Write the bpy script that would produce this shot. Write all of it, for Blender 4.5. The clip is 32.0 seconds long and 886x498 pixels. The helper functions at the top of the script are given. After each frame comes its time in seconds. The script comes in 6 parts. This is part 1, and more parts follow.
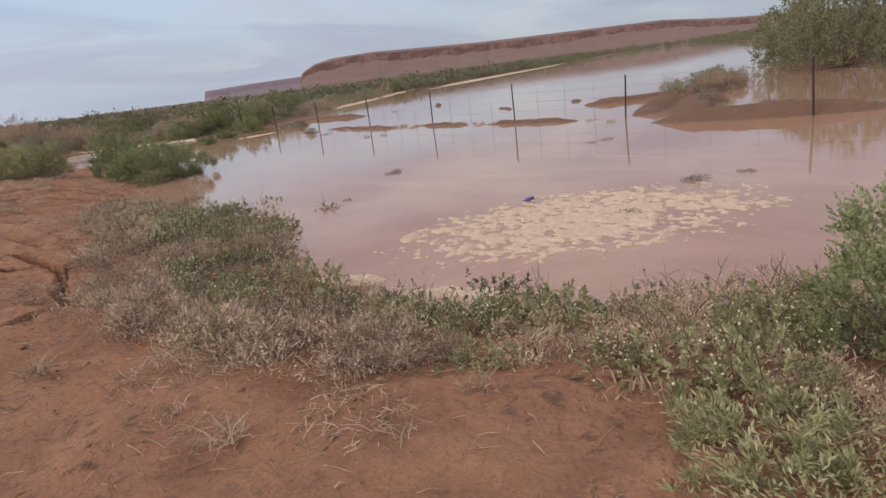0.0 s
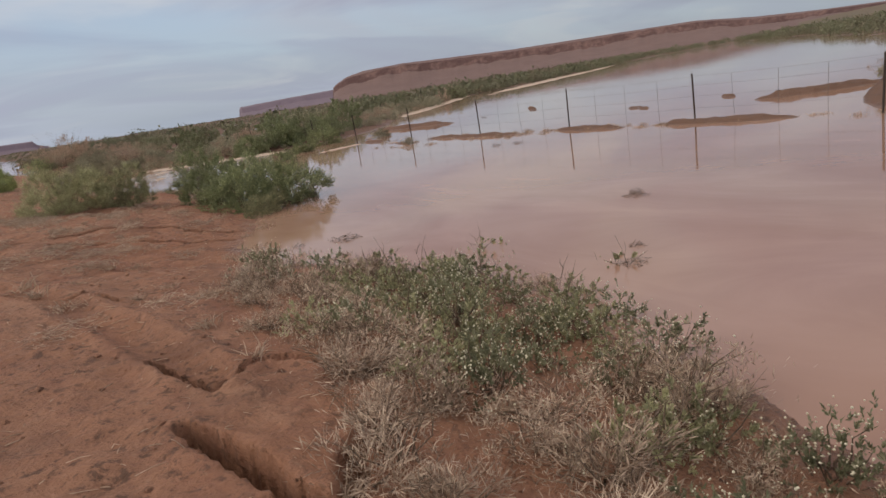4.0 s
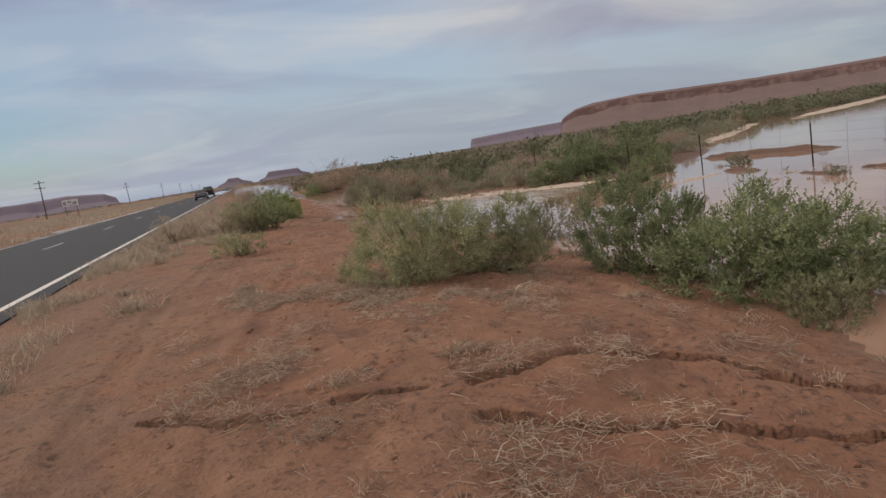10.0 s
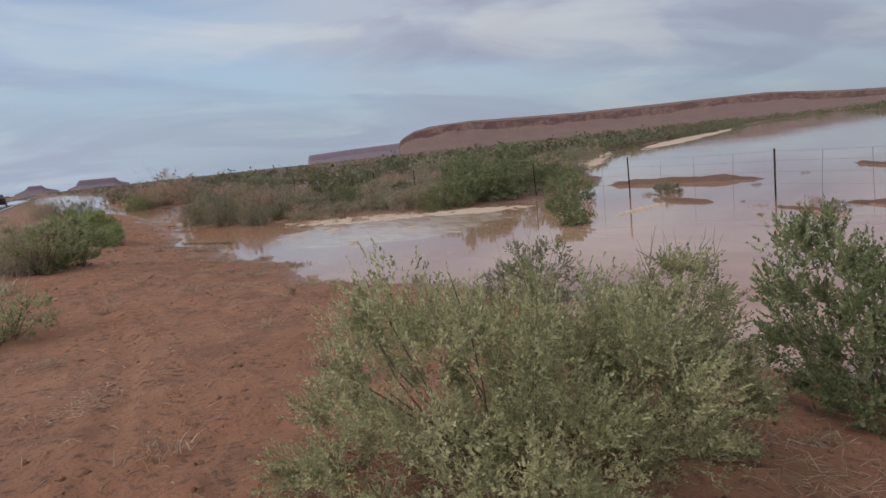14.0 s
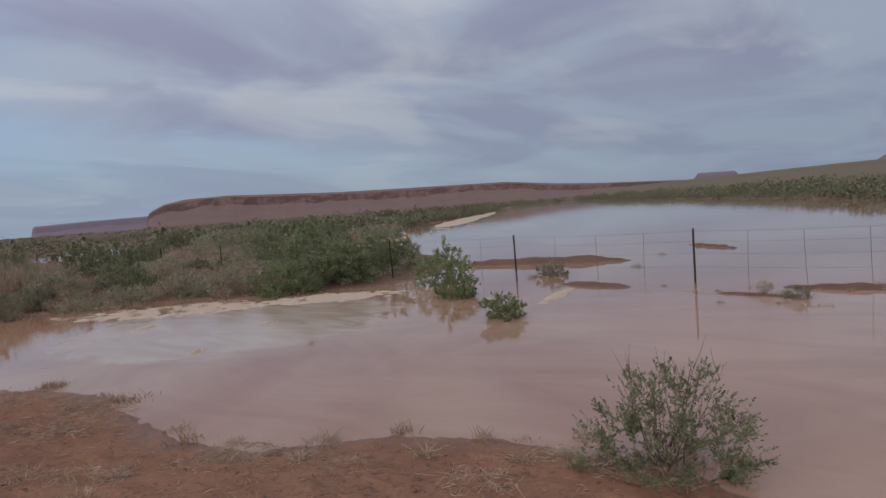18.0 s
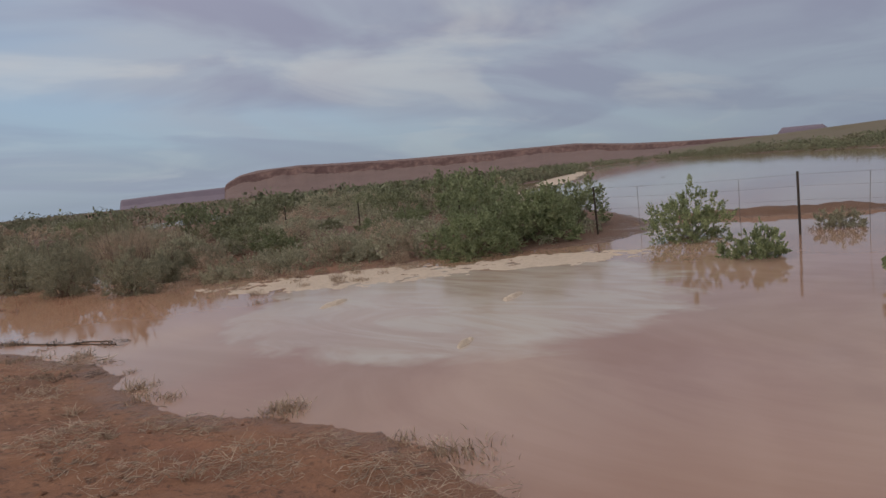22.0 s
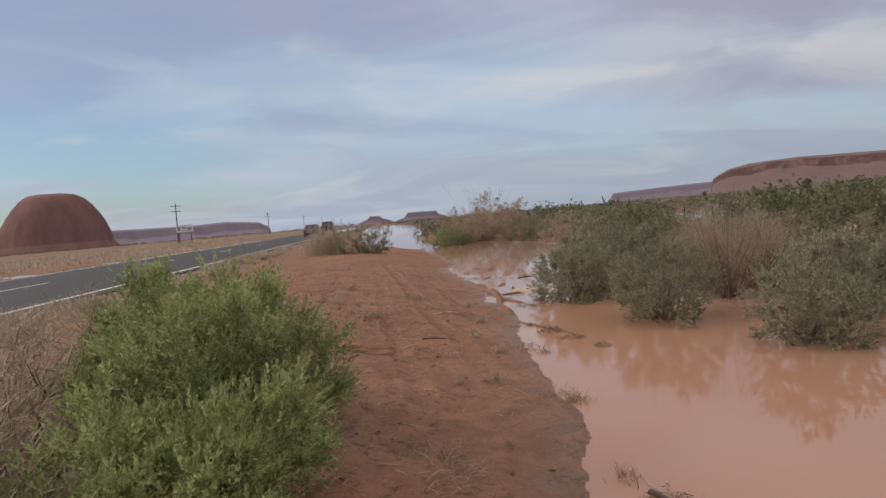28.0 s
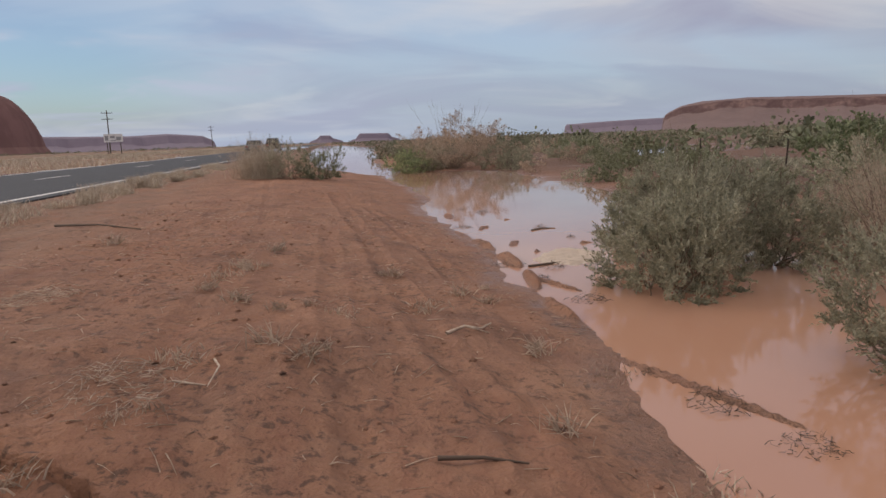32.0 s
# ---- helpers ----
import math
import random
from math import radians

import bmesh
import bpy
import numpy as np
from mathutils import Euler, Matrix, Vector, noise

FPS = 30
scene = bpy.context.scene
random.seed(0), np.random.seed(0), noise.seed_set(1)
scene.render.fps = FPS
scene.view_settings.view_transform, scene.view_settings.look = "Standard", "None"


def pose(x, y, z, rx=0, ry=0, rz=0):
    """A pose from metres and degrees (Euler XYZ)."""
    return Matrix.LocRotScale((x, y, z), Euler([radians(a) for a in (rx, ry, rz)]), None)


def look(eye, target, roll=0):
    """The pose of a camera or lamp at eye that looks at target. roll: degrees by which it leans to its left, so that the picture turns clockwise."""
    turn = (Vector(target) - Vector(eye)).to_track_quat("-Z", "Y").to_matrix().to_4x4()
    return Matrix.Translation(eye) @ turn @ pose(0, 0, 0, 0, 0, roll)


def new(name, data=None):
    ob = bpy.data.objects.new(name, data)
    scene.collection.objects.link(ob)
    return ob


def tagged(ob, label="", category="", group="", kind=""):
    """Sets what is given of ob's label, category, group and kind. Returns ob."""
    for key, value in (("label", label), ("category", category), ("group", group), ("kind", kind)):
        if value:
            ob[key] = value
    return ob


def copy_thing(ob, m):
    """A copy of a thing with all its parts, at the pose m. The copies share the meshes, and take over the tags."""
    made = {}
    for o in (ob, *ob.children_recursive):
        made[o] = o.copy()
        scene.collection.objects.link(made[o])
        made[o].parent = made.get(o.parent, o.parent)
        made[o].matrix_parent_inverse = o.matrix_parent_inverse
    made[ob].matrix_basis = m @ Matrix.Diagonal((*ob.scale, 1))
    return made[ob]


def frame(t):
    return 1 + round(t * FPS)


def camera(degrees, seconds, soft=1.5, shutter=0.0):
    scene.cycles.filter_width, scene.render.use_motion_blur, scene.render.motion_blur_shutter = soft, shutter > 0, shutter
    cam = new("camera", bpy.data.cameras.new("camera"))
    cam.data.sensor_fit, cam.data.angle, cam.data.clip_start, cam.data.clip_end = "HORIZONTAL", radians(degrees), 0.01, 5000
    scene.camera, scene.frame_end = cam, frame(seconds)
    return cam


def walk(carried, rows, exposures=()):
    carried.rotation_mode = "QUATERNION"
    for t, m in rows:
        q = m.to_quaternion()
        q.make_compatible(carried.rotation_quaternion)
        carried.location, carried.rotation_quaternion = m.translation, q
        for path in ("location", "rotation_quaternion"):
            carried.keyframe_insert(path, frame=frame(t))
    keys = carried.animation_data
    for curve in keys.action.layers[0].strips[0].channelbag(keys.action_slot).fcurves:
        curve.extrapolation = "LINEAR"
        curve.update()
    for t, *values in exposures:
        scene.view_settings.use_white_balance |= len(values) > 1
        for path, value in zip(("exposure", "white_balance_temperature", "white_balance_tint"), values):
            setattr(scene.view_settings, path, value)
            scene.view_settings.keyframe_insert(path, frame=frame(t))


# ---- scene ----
cam = camera(69.2, 32.0)
PATH = [
    (0, (-0.04, -0.014, 1.306), (1.149, 1.503, 0.774), -7.3),
    (0.5, (0.068, 0.702, 1.272), (1.299, 2.183, 0.731), -6.1),
    (1, (0.128, 1.418, 1.279), (1.374, 2.881, 0.725), -7.0),
    (1.5, (0.153, 2.073, 1.337), (1.401, 3.548, 0.822), -7.5),
    (2, (0.103, 2.704, 1.376), (1.339, 4.198, 0.889), -7.5),
    (2.5, (0.067, 3.413, 1.367), (1.279, 4.932, 0.893), -8.0),
    (4.5, (0.073, 6.129, 1.307), (1.179, 7.72, 0.812), -9.2),
    (5, (0.09, 6.89, 1.295), (1.2, 8.481, 0.806), -9.0),
    (5.5, (0.124, 7.563, 1.356), (1.132, 9.233, 0.914), -10.5),
    (6, (0.095, 8.267, 1.383), (0.855, 10.08, 1.016), -11.6),
    (6.5, (0.09, 8.963, 1.371), (0.681, 10.843, 1.028), -11.3),
    (7, (0.056, 9.686, 1.418), (0.575, 11.591, 1.097), -10.9),
    (7.5, (-0.028, 10.257, 1.49), (0.486, 12.167, 1.191), -10.4),
    (8, (-0.092, 10.939, 1.476), (0.415, 12.852, 1.186), -9.8),
    (8.5, (-0.206, 11.586, 1.441), (0.297, 13.501, 1.159), -9.6),
    (9, (-0.227, 12.27, 1.411), (0.276, 14.184, 1.122), -9.3),
    (9.5, (-0.276, 12.912, 1.403), (0.234, 14.825, 1.117), -9.3),
    (10, (-0.176, 13.525, 1.384), (0.379, 15.424, 1.089), -9.0),
    (10.5, (-0.091, 14.245, 1.364), (0.555, 16.115, 1.07), -7.9),
    (11, (0.024, 14.979, 1.315), (0.712, 16.835, 1.03), -8.4),
    (11.5, (0.022, 15.69, 1.345), (0.706, 17.547, 1.057), -8.3),
    (12, (0.018, 16.342, 1.366), (0.727, 18.188, 1.066), -7.8),
    (12.5, (0.061, 16.966, 1.362), (0.779, 18.808, 1.059), -7.4),
    (13, (0.127, 17.596, 1.343), (0.901, 19.412, 1.022), -6.9),
    (13.5, (0.105, 18.246, 1.377), (0.91, 20.05, 1.063), -6.7),
    (14, (0.171, 18.849, 1.427), (1.189, 20.544, 1.123), -6.2),
    (14.5, (0.237, 19.453, 1.478), (1.630, 20.858, 1.188), -4.1),
    (15, (0.303, 20.056, 1.528), (1.871, 21.268, 1.265), -3.3),
    (15.5, (0.345, 20.677, 1.523), (1.954, 21.846, 1.310), -2.8),
    (17.5, (0.515, 23.159, 1.502), (2.184, 24.253, 1.377), -3.6),
    (18, (0.562, 23.789, 1.51), (2.147, 25.001, 1.377), -4.3),
    (18.5, (0.589, 24.371, 1.513), (2.048, 25.733, 1.381), -5.0),
    (19, (0.74, 24.993, 1.516), (2.172, 26.384, 1.392), -4.8),
    (19.5, (0.776, 25.575, 1.44), (2.207, 26.968, 1.322), -5.2),
    (20, (0.96, 26.344, 1.35), (2.396, 27.732, 1.241), -5.0),
    (20.5, (1.071, 27.01, 1.257), (2.513, 28.391, 1.144), -5.2),
    (21, (1.272, 27.719, 1.201), (2.753, 29.052, 1.035), -5.4),
    (21.5, (1.336, 28.421, 1.172), (2.833, 29.733, 0.979), -4.9),
    (22, (1.488, 29.137, 1.173), (2.925, 30.51, 0.951), -5.8),
    (22.5, (1.512, 29.735, 1.228), (2.723, 31.312, 1.016), -7.1),
    (23, (1.729, 30.381, 1.3), (2.739, 32.094, 1.091), -8.1),
    (23.5, (1.863, 31.036, 1.318), (2.678, 32.855, 1.157), -9.0),
    (24, (1.976, 31.729, 1.355), (2.593, 33.627, 1.224), -9.1),
    (24.5, (2.083, 32.282, 1.319), (2.44, 34.248, 1.219), -9.2),
    (25, (2.127, 32.936, 1.31), (2.291, 34.928, 1.235), -9.3),
    (25.5, (2.276, 33.645, 1.338), (2.276, 35.644, 1.281), -9.4),
    (27.5, (2.388, 36.366, 1.013), (2.544, 38.358, 0.925), -4.9),
    (28, (2.328, 37.079, 1.007), (2.511, 39.068, 0.908), -5.0),
    (28.5, (2.334, 37.722, 1.004), (2.56, 39.704, 0.859), -4.6),
    (29, (2.265, 38.349, 0.994), (2.572, 40.316, 0.804), -3.9),
    (29.5, (2.269, 38.944, 0.998), (2.658, 40.892, 0.767), -4.1),
    (30, (2.269, 39.572, 0.972), (2.652, 41.517, 0.707), -3.7),
    (30.5, (2.306, 40.196, 0.963), (2.714, 42.129, 0.651), -3.5),
    (31, (2.305, 40.866, 0.959), (2.669, 42.804, 0.627), -3.3),
    (31.5, (2.307, 41.558, 0.96), (2.636, 43.502, 0.623), -2.9),
    (32, (2.329, 42.273, 0.942), (2.648, 44.218, 0.602), -2.2),
]

# ---- light ----
# seconds, stops, kelvin, tint
EXPOSURE = [(0.0, 0.22, 6750, 14), (1.0, 0.14, 6800, 14), (2.0, -0.04, 6750, 13), (5.0, -0.01, 6850, 13), (7.0, -0.1, 6750, 11), (9.0, -0.12, 6800, 11), (11.0, -0.1, 6850, 11), (13.0, 0.03, 6800, 10), (15.0, -0.2, 5950, 9),
            (18.0, -0.34, 6100, 11), (20.0, -0.34, 6350, 9), (22.0, -0.29, 6400, 9), (23.0, -0.21, 6550, 10), (24.0, -0.25, 6500, 9), (25.0, -0.23, 6550, 9), (28.0, -0.02, 6700, 11), (29.0, -0.02, 6550, 12), (30.0, -0.03, 6150, 19), (31.0, -0.04, 6200, 18), (32.0, -0.02, 6550, 13)]
walk(cam, [(t, look(eye, target, roll)) for t, eye, target, roll in PATH], EXPOSURE)

world = bpy.data.worlds.new("sky")
scene.world = world
world.use_nodes = True


def build_sky():
    """Broken evening cloud over a pale blue sky."""
    nt = world.node_tree
    nt.nodes.clear()
    N, L = nt.nodes.new, nt.links.new
    out = N("ShaderNodeOutputWorld")
    sky = N("ShaderNodeTexSky")
    sky.sky_type, sky.sun_disc = "NISHITA", False
    sky.sun_elevation, sky.sun_rotation = radians(24), radians(250)
    sky.air_density, sky.dust_density, sky.ozone_density = 1.0, 1.5, 2.0
    bg_sky = N("ShaderNodeBackground")
    bg_sky.inputs["Strength"].default_value = 0.15
    tint = N("ShaderNodeMix")
    tint.data_type, tint.blend_type = "RGBA", "MULTIPLY"
    tint.inputs["Factor"].default_value = 1.0
    tint.inputs["B"].default_value = (0.86, 0.97, 1.05, 1)
    L(sky.outputs[0], tint.inputs["A"])
    L(tint.outputs["Result"], bg_sky.inputs["Color"])
    tc = N("ShaderNodeTexCoord")
    sep = N("ShaderNodeSeparateXYZ")
    L(tc.outputs["Generated"], sep.inputs[0])

    def mth(op, a, b=None):
        n = N("ShaderNodeMath")
        n.operation = op
        for i, v in enumerate((a, b)):
            if v is None:
                continue
            if isinstance(v, (int, float)):
                n.inputs[i].default_value = v
            else:
                L(v, n.inputs[i])
        return n.outputs[0]

    zc = mth("ADD", mth("MAXIMUM", sep.outputs["Z"], 0.0), 0.16)
    comb = N("ShaderNodeCombineXYZ")
    L(mth("DIVIDE", sep.outputs["X"], zc), comb.inputs[0])
    L(mth("DIVIDE", sep.outputs["Y"], zc), comb.inputs[1])
    mp = N("ShaderNodeMapping")
    mp.inputs["Rotation"].default_value = (0, 0, radians(28))
    mp.inputs["Scale"].default_value = (0.75, 1.15, 1)
    mp.inputs["Location"].default_value = (3.1, 1.7, 0)
    L(comb.outputs[0], mp.inputs[0])

    def cloud(scale, detail, rough, dist, lo, hi, off):
        n = N("ShaderNodeTexNoise")
        n.noise_dimensions = "2D"
        for k, v in (("Scale", scale), ("Detail", detail), ("Roughness", rough), ("Distortion", dist)):
            n.inputs[k].default_value = v
        m2 = N("ShaderNodeMapping")
        m2.inputs["Location"].default_value = (off, off * 0.7, 0)
        L(mp.outputs[0], m2.inputs[0])
        L(m2.outputs[0], n.inputs["Vector"])
        r = N("ShaderNodeMapRange")
        r.interpolation_type = "SMOOTHSTEP"
        r.inputs["From Min"].default_value, r.inputs["From Max"].default_value = lo, hi
        L(n.outputs["Fac"], r.inputs["Value"])
        return r.outputs[0]

    cover = cloud(0.42, 4, 0.5, 0.3, 0.24, 0.54, 0.0)
    dark = cloud(0.8, 5, 0.5, 0.45, 0.40, 0.62, 7.3)
    bright = cloud(1.15, 5, 0.52, 0.4, 0.50, 0.72, 15.1)
    mix1 = N("ShaderNodeMix")
    mix1.data_type = "RGBA"
    mix1.inputs["A"].default_value = (0.52, 0.56, 0.64, 1)
    mix1.inputs["B"].default_value = (0.40, 0.395, 0.505, 1)
    L(dark, mix1.inputs["Factor"])
    mix2 = N("ShaderNodeMix")
    mix2.data_type = "RGBA"
    mix2.inputs["B"].default_value = (0.76, 0.74, 0.72, 1)
    L(mix1.outputs["Result"], mix2.inputs["A"])
    L(mth("MULTIPLY", bright, 0.6), mix2.inputs["Factor"])
    bg_c = N("ShaderNodeBackground")
    # the cloud sheet is thinner and paler overhead
    zen = N("ShaderNodeMapRange")
    zen.interpolation_type = "SMOOTHSTEP"
    zen.inputs["From Min"].default_value, zen.inputs["From Max"].default_value = 0.48, 0.85
    L(sep.outputs["Z"], zen.inputs["Value"])
    mix3 = N("ShaderNodeMix")
    mix3.data_type = "RGBA"
    mix3.inputs["B"].default_value = (1.15, 1.0, 0.86, 1)
    L(mix2.outputs["Result"], mix3.inputs["A"])
    L(zen.outputs[0], mix3.inputs["Factor"])
    L(mix3.outputs["Result"], bg_c.inputs["Color"])
    west = N("ShaderNodeMapRange")
    west.inputs["From Min"].default_value, west.inputs["From Max"].default_value = -0.45, 0.95
    west.inputs["To Min"].default_value, west.inputs["To Max"].default_value = 1.14, 0.80
    L(sep.outputs["X"], west.inputs["Value"])
    high = N("ShaderNodeMapRange")
    high.interpolation_type = "SMOOTHSTEP"
    high.inputs["From Min"].default_value, high.inputs["From Max"].default_value = 0.22, 0.42
    L(sep.outputs["Z"], high.inputs["Value"])
    L(mth("ADD", west.outputs[0], mth("MULTIPLY", mth("SUBTRACT", 1.16, west.outputs[0]), mth("MULTIPLY", high.outputs[0], 0.85))), bg_c.inputs["Strength"])
    low = N("ShaderNodeBackground")
    low.inputs["Color"].default_value = (0.36, 0.44, 0.57, 1)
    L(west.outputs[0], low.inputs["Strength"])
    # thin haze layer near the horizon
    hr = N("ShaderNodeMapRange")
    hr.interpolation_type = "SMOOTHSTEP"
    hr.inputs["From Min"].default_value, hr.inputs["From Max"].default_value = 0.0, 0.22
    hr.inputs["To Min"].default_value, hr.inputs["To Max"].default_value = 0.62, 0.0
    L(sep.outputs["Z"], hr.inputs["Value"])
    # a blue opening low in the west
    def band(v, lo, hi):
        r = N("ShaderNodeMapRange")
        r.interpolation_type = "SMOOTHSTEP"
        r.inputs["From Min"].default_value, r.inputs["From Max"].default_value = lo, hi
        L(v, r.inputs["Value"])
        return r.outputs[0]

    gap = mth("MULTIPLY", mth("MULTIPLY", band(sep.outputs["X"], 0.02, -0.34), band(sep.outputs["Z"], 0.25, 0.11)), band(sep.outputs["Z"], 0.0, 0.06))
    gap = mth("MULTIPLY", gap, cloud(1.3, 4, 0.5, 0.3, 0.25, 0.45, 31.0))
    cover = mth("MULTIPLY", mth("ADD", mth("MULTIPLY", cover, 0.5), 0.5), mth("SUBTRACT", 1.0, mth("MULTIPLY", gap, 0.95)))
    m1, m2 = N("ShaderNodeMixShader"), N("ShaderNodeMixShader")
    L(mth("MULTIPLY", cover, 0.93), m1.inputs[0])
    L(bg_sky.outputs[0], m1.inputs[1])
    L(bg_c.outputs[0], m1.inputs[2])
    L(mth("MULTIPLY", hr.outputs[0], mth("SUBTRACT", 1.0, mth("MULTIPLY", gap, 0.7))), m2.inputs[0])
    L(m1.outputs[0], m2.inputs[1])
    L(low.outputs[0], m2.inputs[2])
    L(m2.outputs[0], out.inputs["Surface"])


build_sky()
sun_data = bpy.data.lights.new("sun", "SUN")
sun_data.energy, sun_data.angle, sun_data.color = 1.4, radians(30), (1.0, 0.88, 0.74)
sun = new("sun", sun_data)
sun.matrix_world = look((0, 0, 80), (60, -18, 47))

# ---- materials ----


class Nodes:
    """Short hand for building a node material."""

    def __init__(self, name):
        self.mat = bpy.data.materials.new(name)
        self.mat.use_nodes = True
        self.nt = self.mat.node_tree
        self.bsdf = self.nt.nodes["Principled BSDF"]
        self.out = self.nt.nodes["Material Output"]

    def n(self, kind, **inputs):
        nd = self.nt.nodes.new(kind)
        for k, v in inputs.items():
            self.set(nd, k.replace("_", " "), v)
        return nd

    def set(self, nd, key, v):
        if hasattr(v, "is_output"):
            self.nt.links.new(v, nd.inputs[key])
        else:
            nd.inputs[key].default_value = v

    def coord(self, scale=(1, 1, 1)):
        g = self.n("ShaderNodeNewGeometry")
        m = self.n("ShaderNodeMapping", Scale=scale)
        self.nt.links.new(g.outputs["Position"], m.inputs[0])
        return m.outputs[0]

    def noise(self, scale, detail=4, rough=0.55, vec=None, dist=0.0):
        nd = self.n("ShaderNodeTexNoise", Scale=scale, Detail=detail, Roughness=rough, Distortion=dist)
        self.nt.links.new(vec if vec is not None else self.coord(), nd.inputs["Vector"])
        return nd.outputs["Fac"]

    def ramp(self, fac, *stops):
        nd = self.n("ShaderNodeValToRGB")
        cr = nd.color_ramp
        while len(cr.elements) < len(stops):
            cr.elements.new(0.5)
        for e, (p, c) in zip(cr.elements, stops):
            e.position, e.color = p, (*c, 1) if len(c) == 3 else c
        self.nt.links.new(fac, nd.inputs[0])
        return nd.outputs["Color"]

    def mix(self, fac, a, b, mode="MIX"):
        nd = self.n("ShaderNodeMix")
        nd.data_type, nd.blend_type = "RGBA", mode
        for k, v in (("Factor", fac), ("A", a), ("B", b)):
            if isinstance(v, tuple):
                v = (*v, 1) if len(v) == 3 else v
            self.set(nd, k, v)
        return nd.outputs["Result"]

    def rng(self, v, a, b, c=0.0, d=1.0, smooth=True):
        nd = self.n("ShaderNodeMapRange", **{"Value": v, "From Min": a, "From Max": b, "To Min": c, "To Max": d})
        if smooth:
            nd.interpolation_type = "SMOOTHSTEP"
        return nd.outputs[0]

    def math(self, op, a, b=0.0):
        nd = self.n("ShaderNodeMath")
        nd.operation = op
        for i, v in enumerate((a, b)):
            if hasattr(v, "is_output"):
                self.nt.links.new(v, nd.inputs[i])
            else:
                nd.inputs[i].default_value = v
        return nd.outputs[0]

    def bump(self, height, strength=0.3, distance=0.02, normal=None):
        nd = self.n("ShaderNodeBump", Strength=strength, Distance=distance, Height=height)
        if normal is not None:
            self.nt.links.new(normal, nd.inputs["Normal"])
        return nd.outputs["Normal"]

    def done(self, **inputs):
        for k, v in inputs.items():
            k = k.replace("_", " ")
            if isinstance(v, tuple) and len(v) == 3 and k == "Base Color":
                v = (*v, 1)
            self.set(self.bsdf, k, v)
        return self.mat


def simple(name, c0, c1, scale=8.0, rough=0.7, bump=0.2, dist=0.01, metal=0.0, fine=60.0):
    """Two-tone surface with grain at two scales."""
    m = Nodes(name)
    big, small = m.noise(scale, 4), m.noise(fine, 3)
    col = m.mix(m.math("ADD", m.math("MULTIPLY", big, 0.65), m.math("MULTIPLY", small, 0.35)), c0, c1)
    r = m.rng(small, 0.3, 0.7, rough - 0.08, rough + 0.08)
    return m.done(Base_Color=col, Roughness=r, Metallic=metal, Normal=m.bump(small, bump, dist))


def leafy(name, c0, c1, c2, trans=0.4, rough=0.6):
    """Foliage: each leaf its own tint, with drifts of colour over the plant."""
    m = Nodes(name)
    g = m.n("ShaderNodeNewGeometry")
    ri = g.outputs["Random Per Island"]
    col = m.ramp(ri, (0.0, c0), (0.55, c1), (1.0, c2))
    drift, spray = m.noise(2.2, 3), m.noise(11.0, 2)
    col = m.mix(m.rng(drift, 0.35, 0.68, 0.0, 0.7), col, c0)
    col = m.mix(m.rng(spray, 0.5, 0.62, 0.0, 0.55), col, c2)
    col = m.mix(m.rng(spray, 0.46, 0.36, 0.0, 0.6), col, tuple(0.75 * c for c in c0))
    info = m.n("ShaderNodeObjectInfo")
    hsv = m.n("ShaderNodeHueSaturation", Color=col, Value=m.rng(info.outputs["Random"], 0, 1, 0.82, 1.15, False))
    col = hsv.outputs[0]
    m.done(Base_Color=col, Roughness=rough)
    tr = m.n("ShaderNodeBsdfTranslucent", Color=col)
    ms = m.n("ShaderNodeMixShader", Fac=trans)
    m.nt.links.new(m.bsdf.outputs[0], ms.inputs[1])
    m.nt.links.new(tr.outputs[0], ms.inputs[2])
    m.nt.links.new(ms.outputs[0], m.out.inputs["Surface"])
    return m.mat


WATER = -0.65


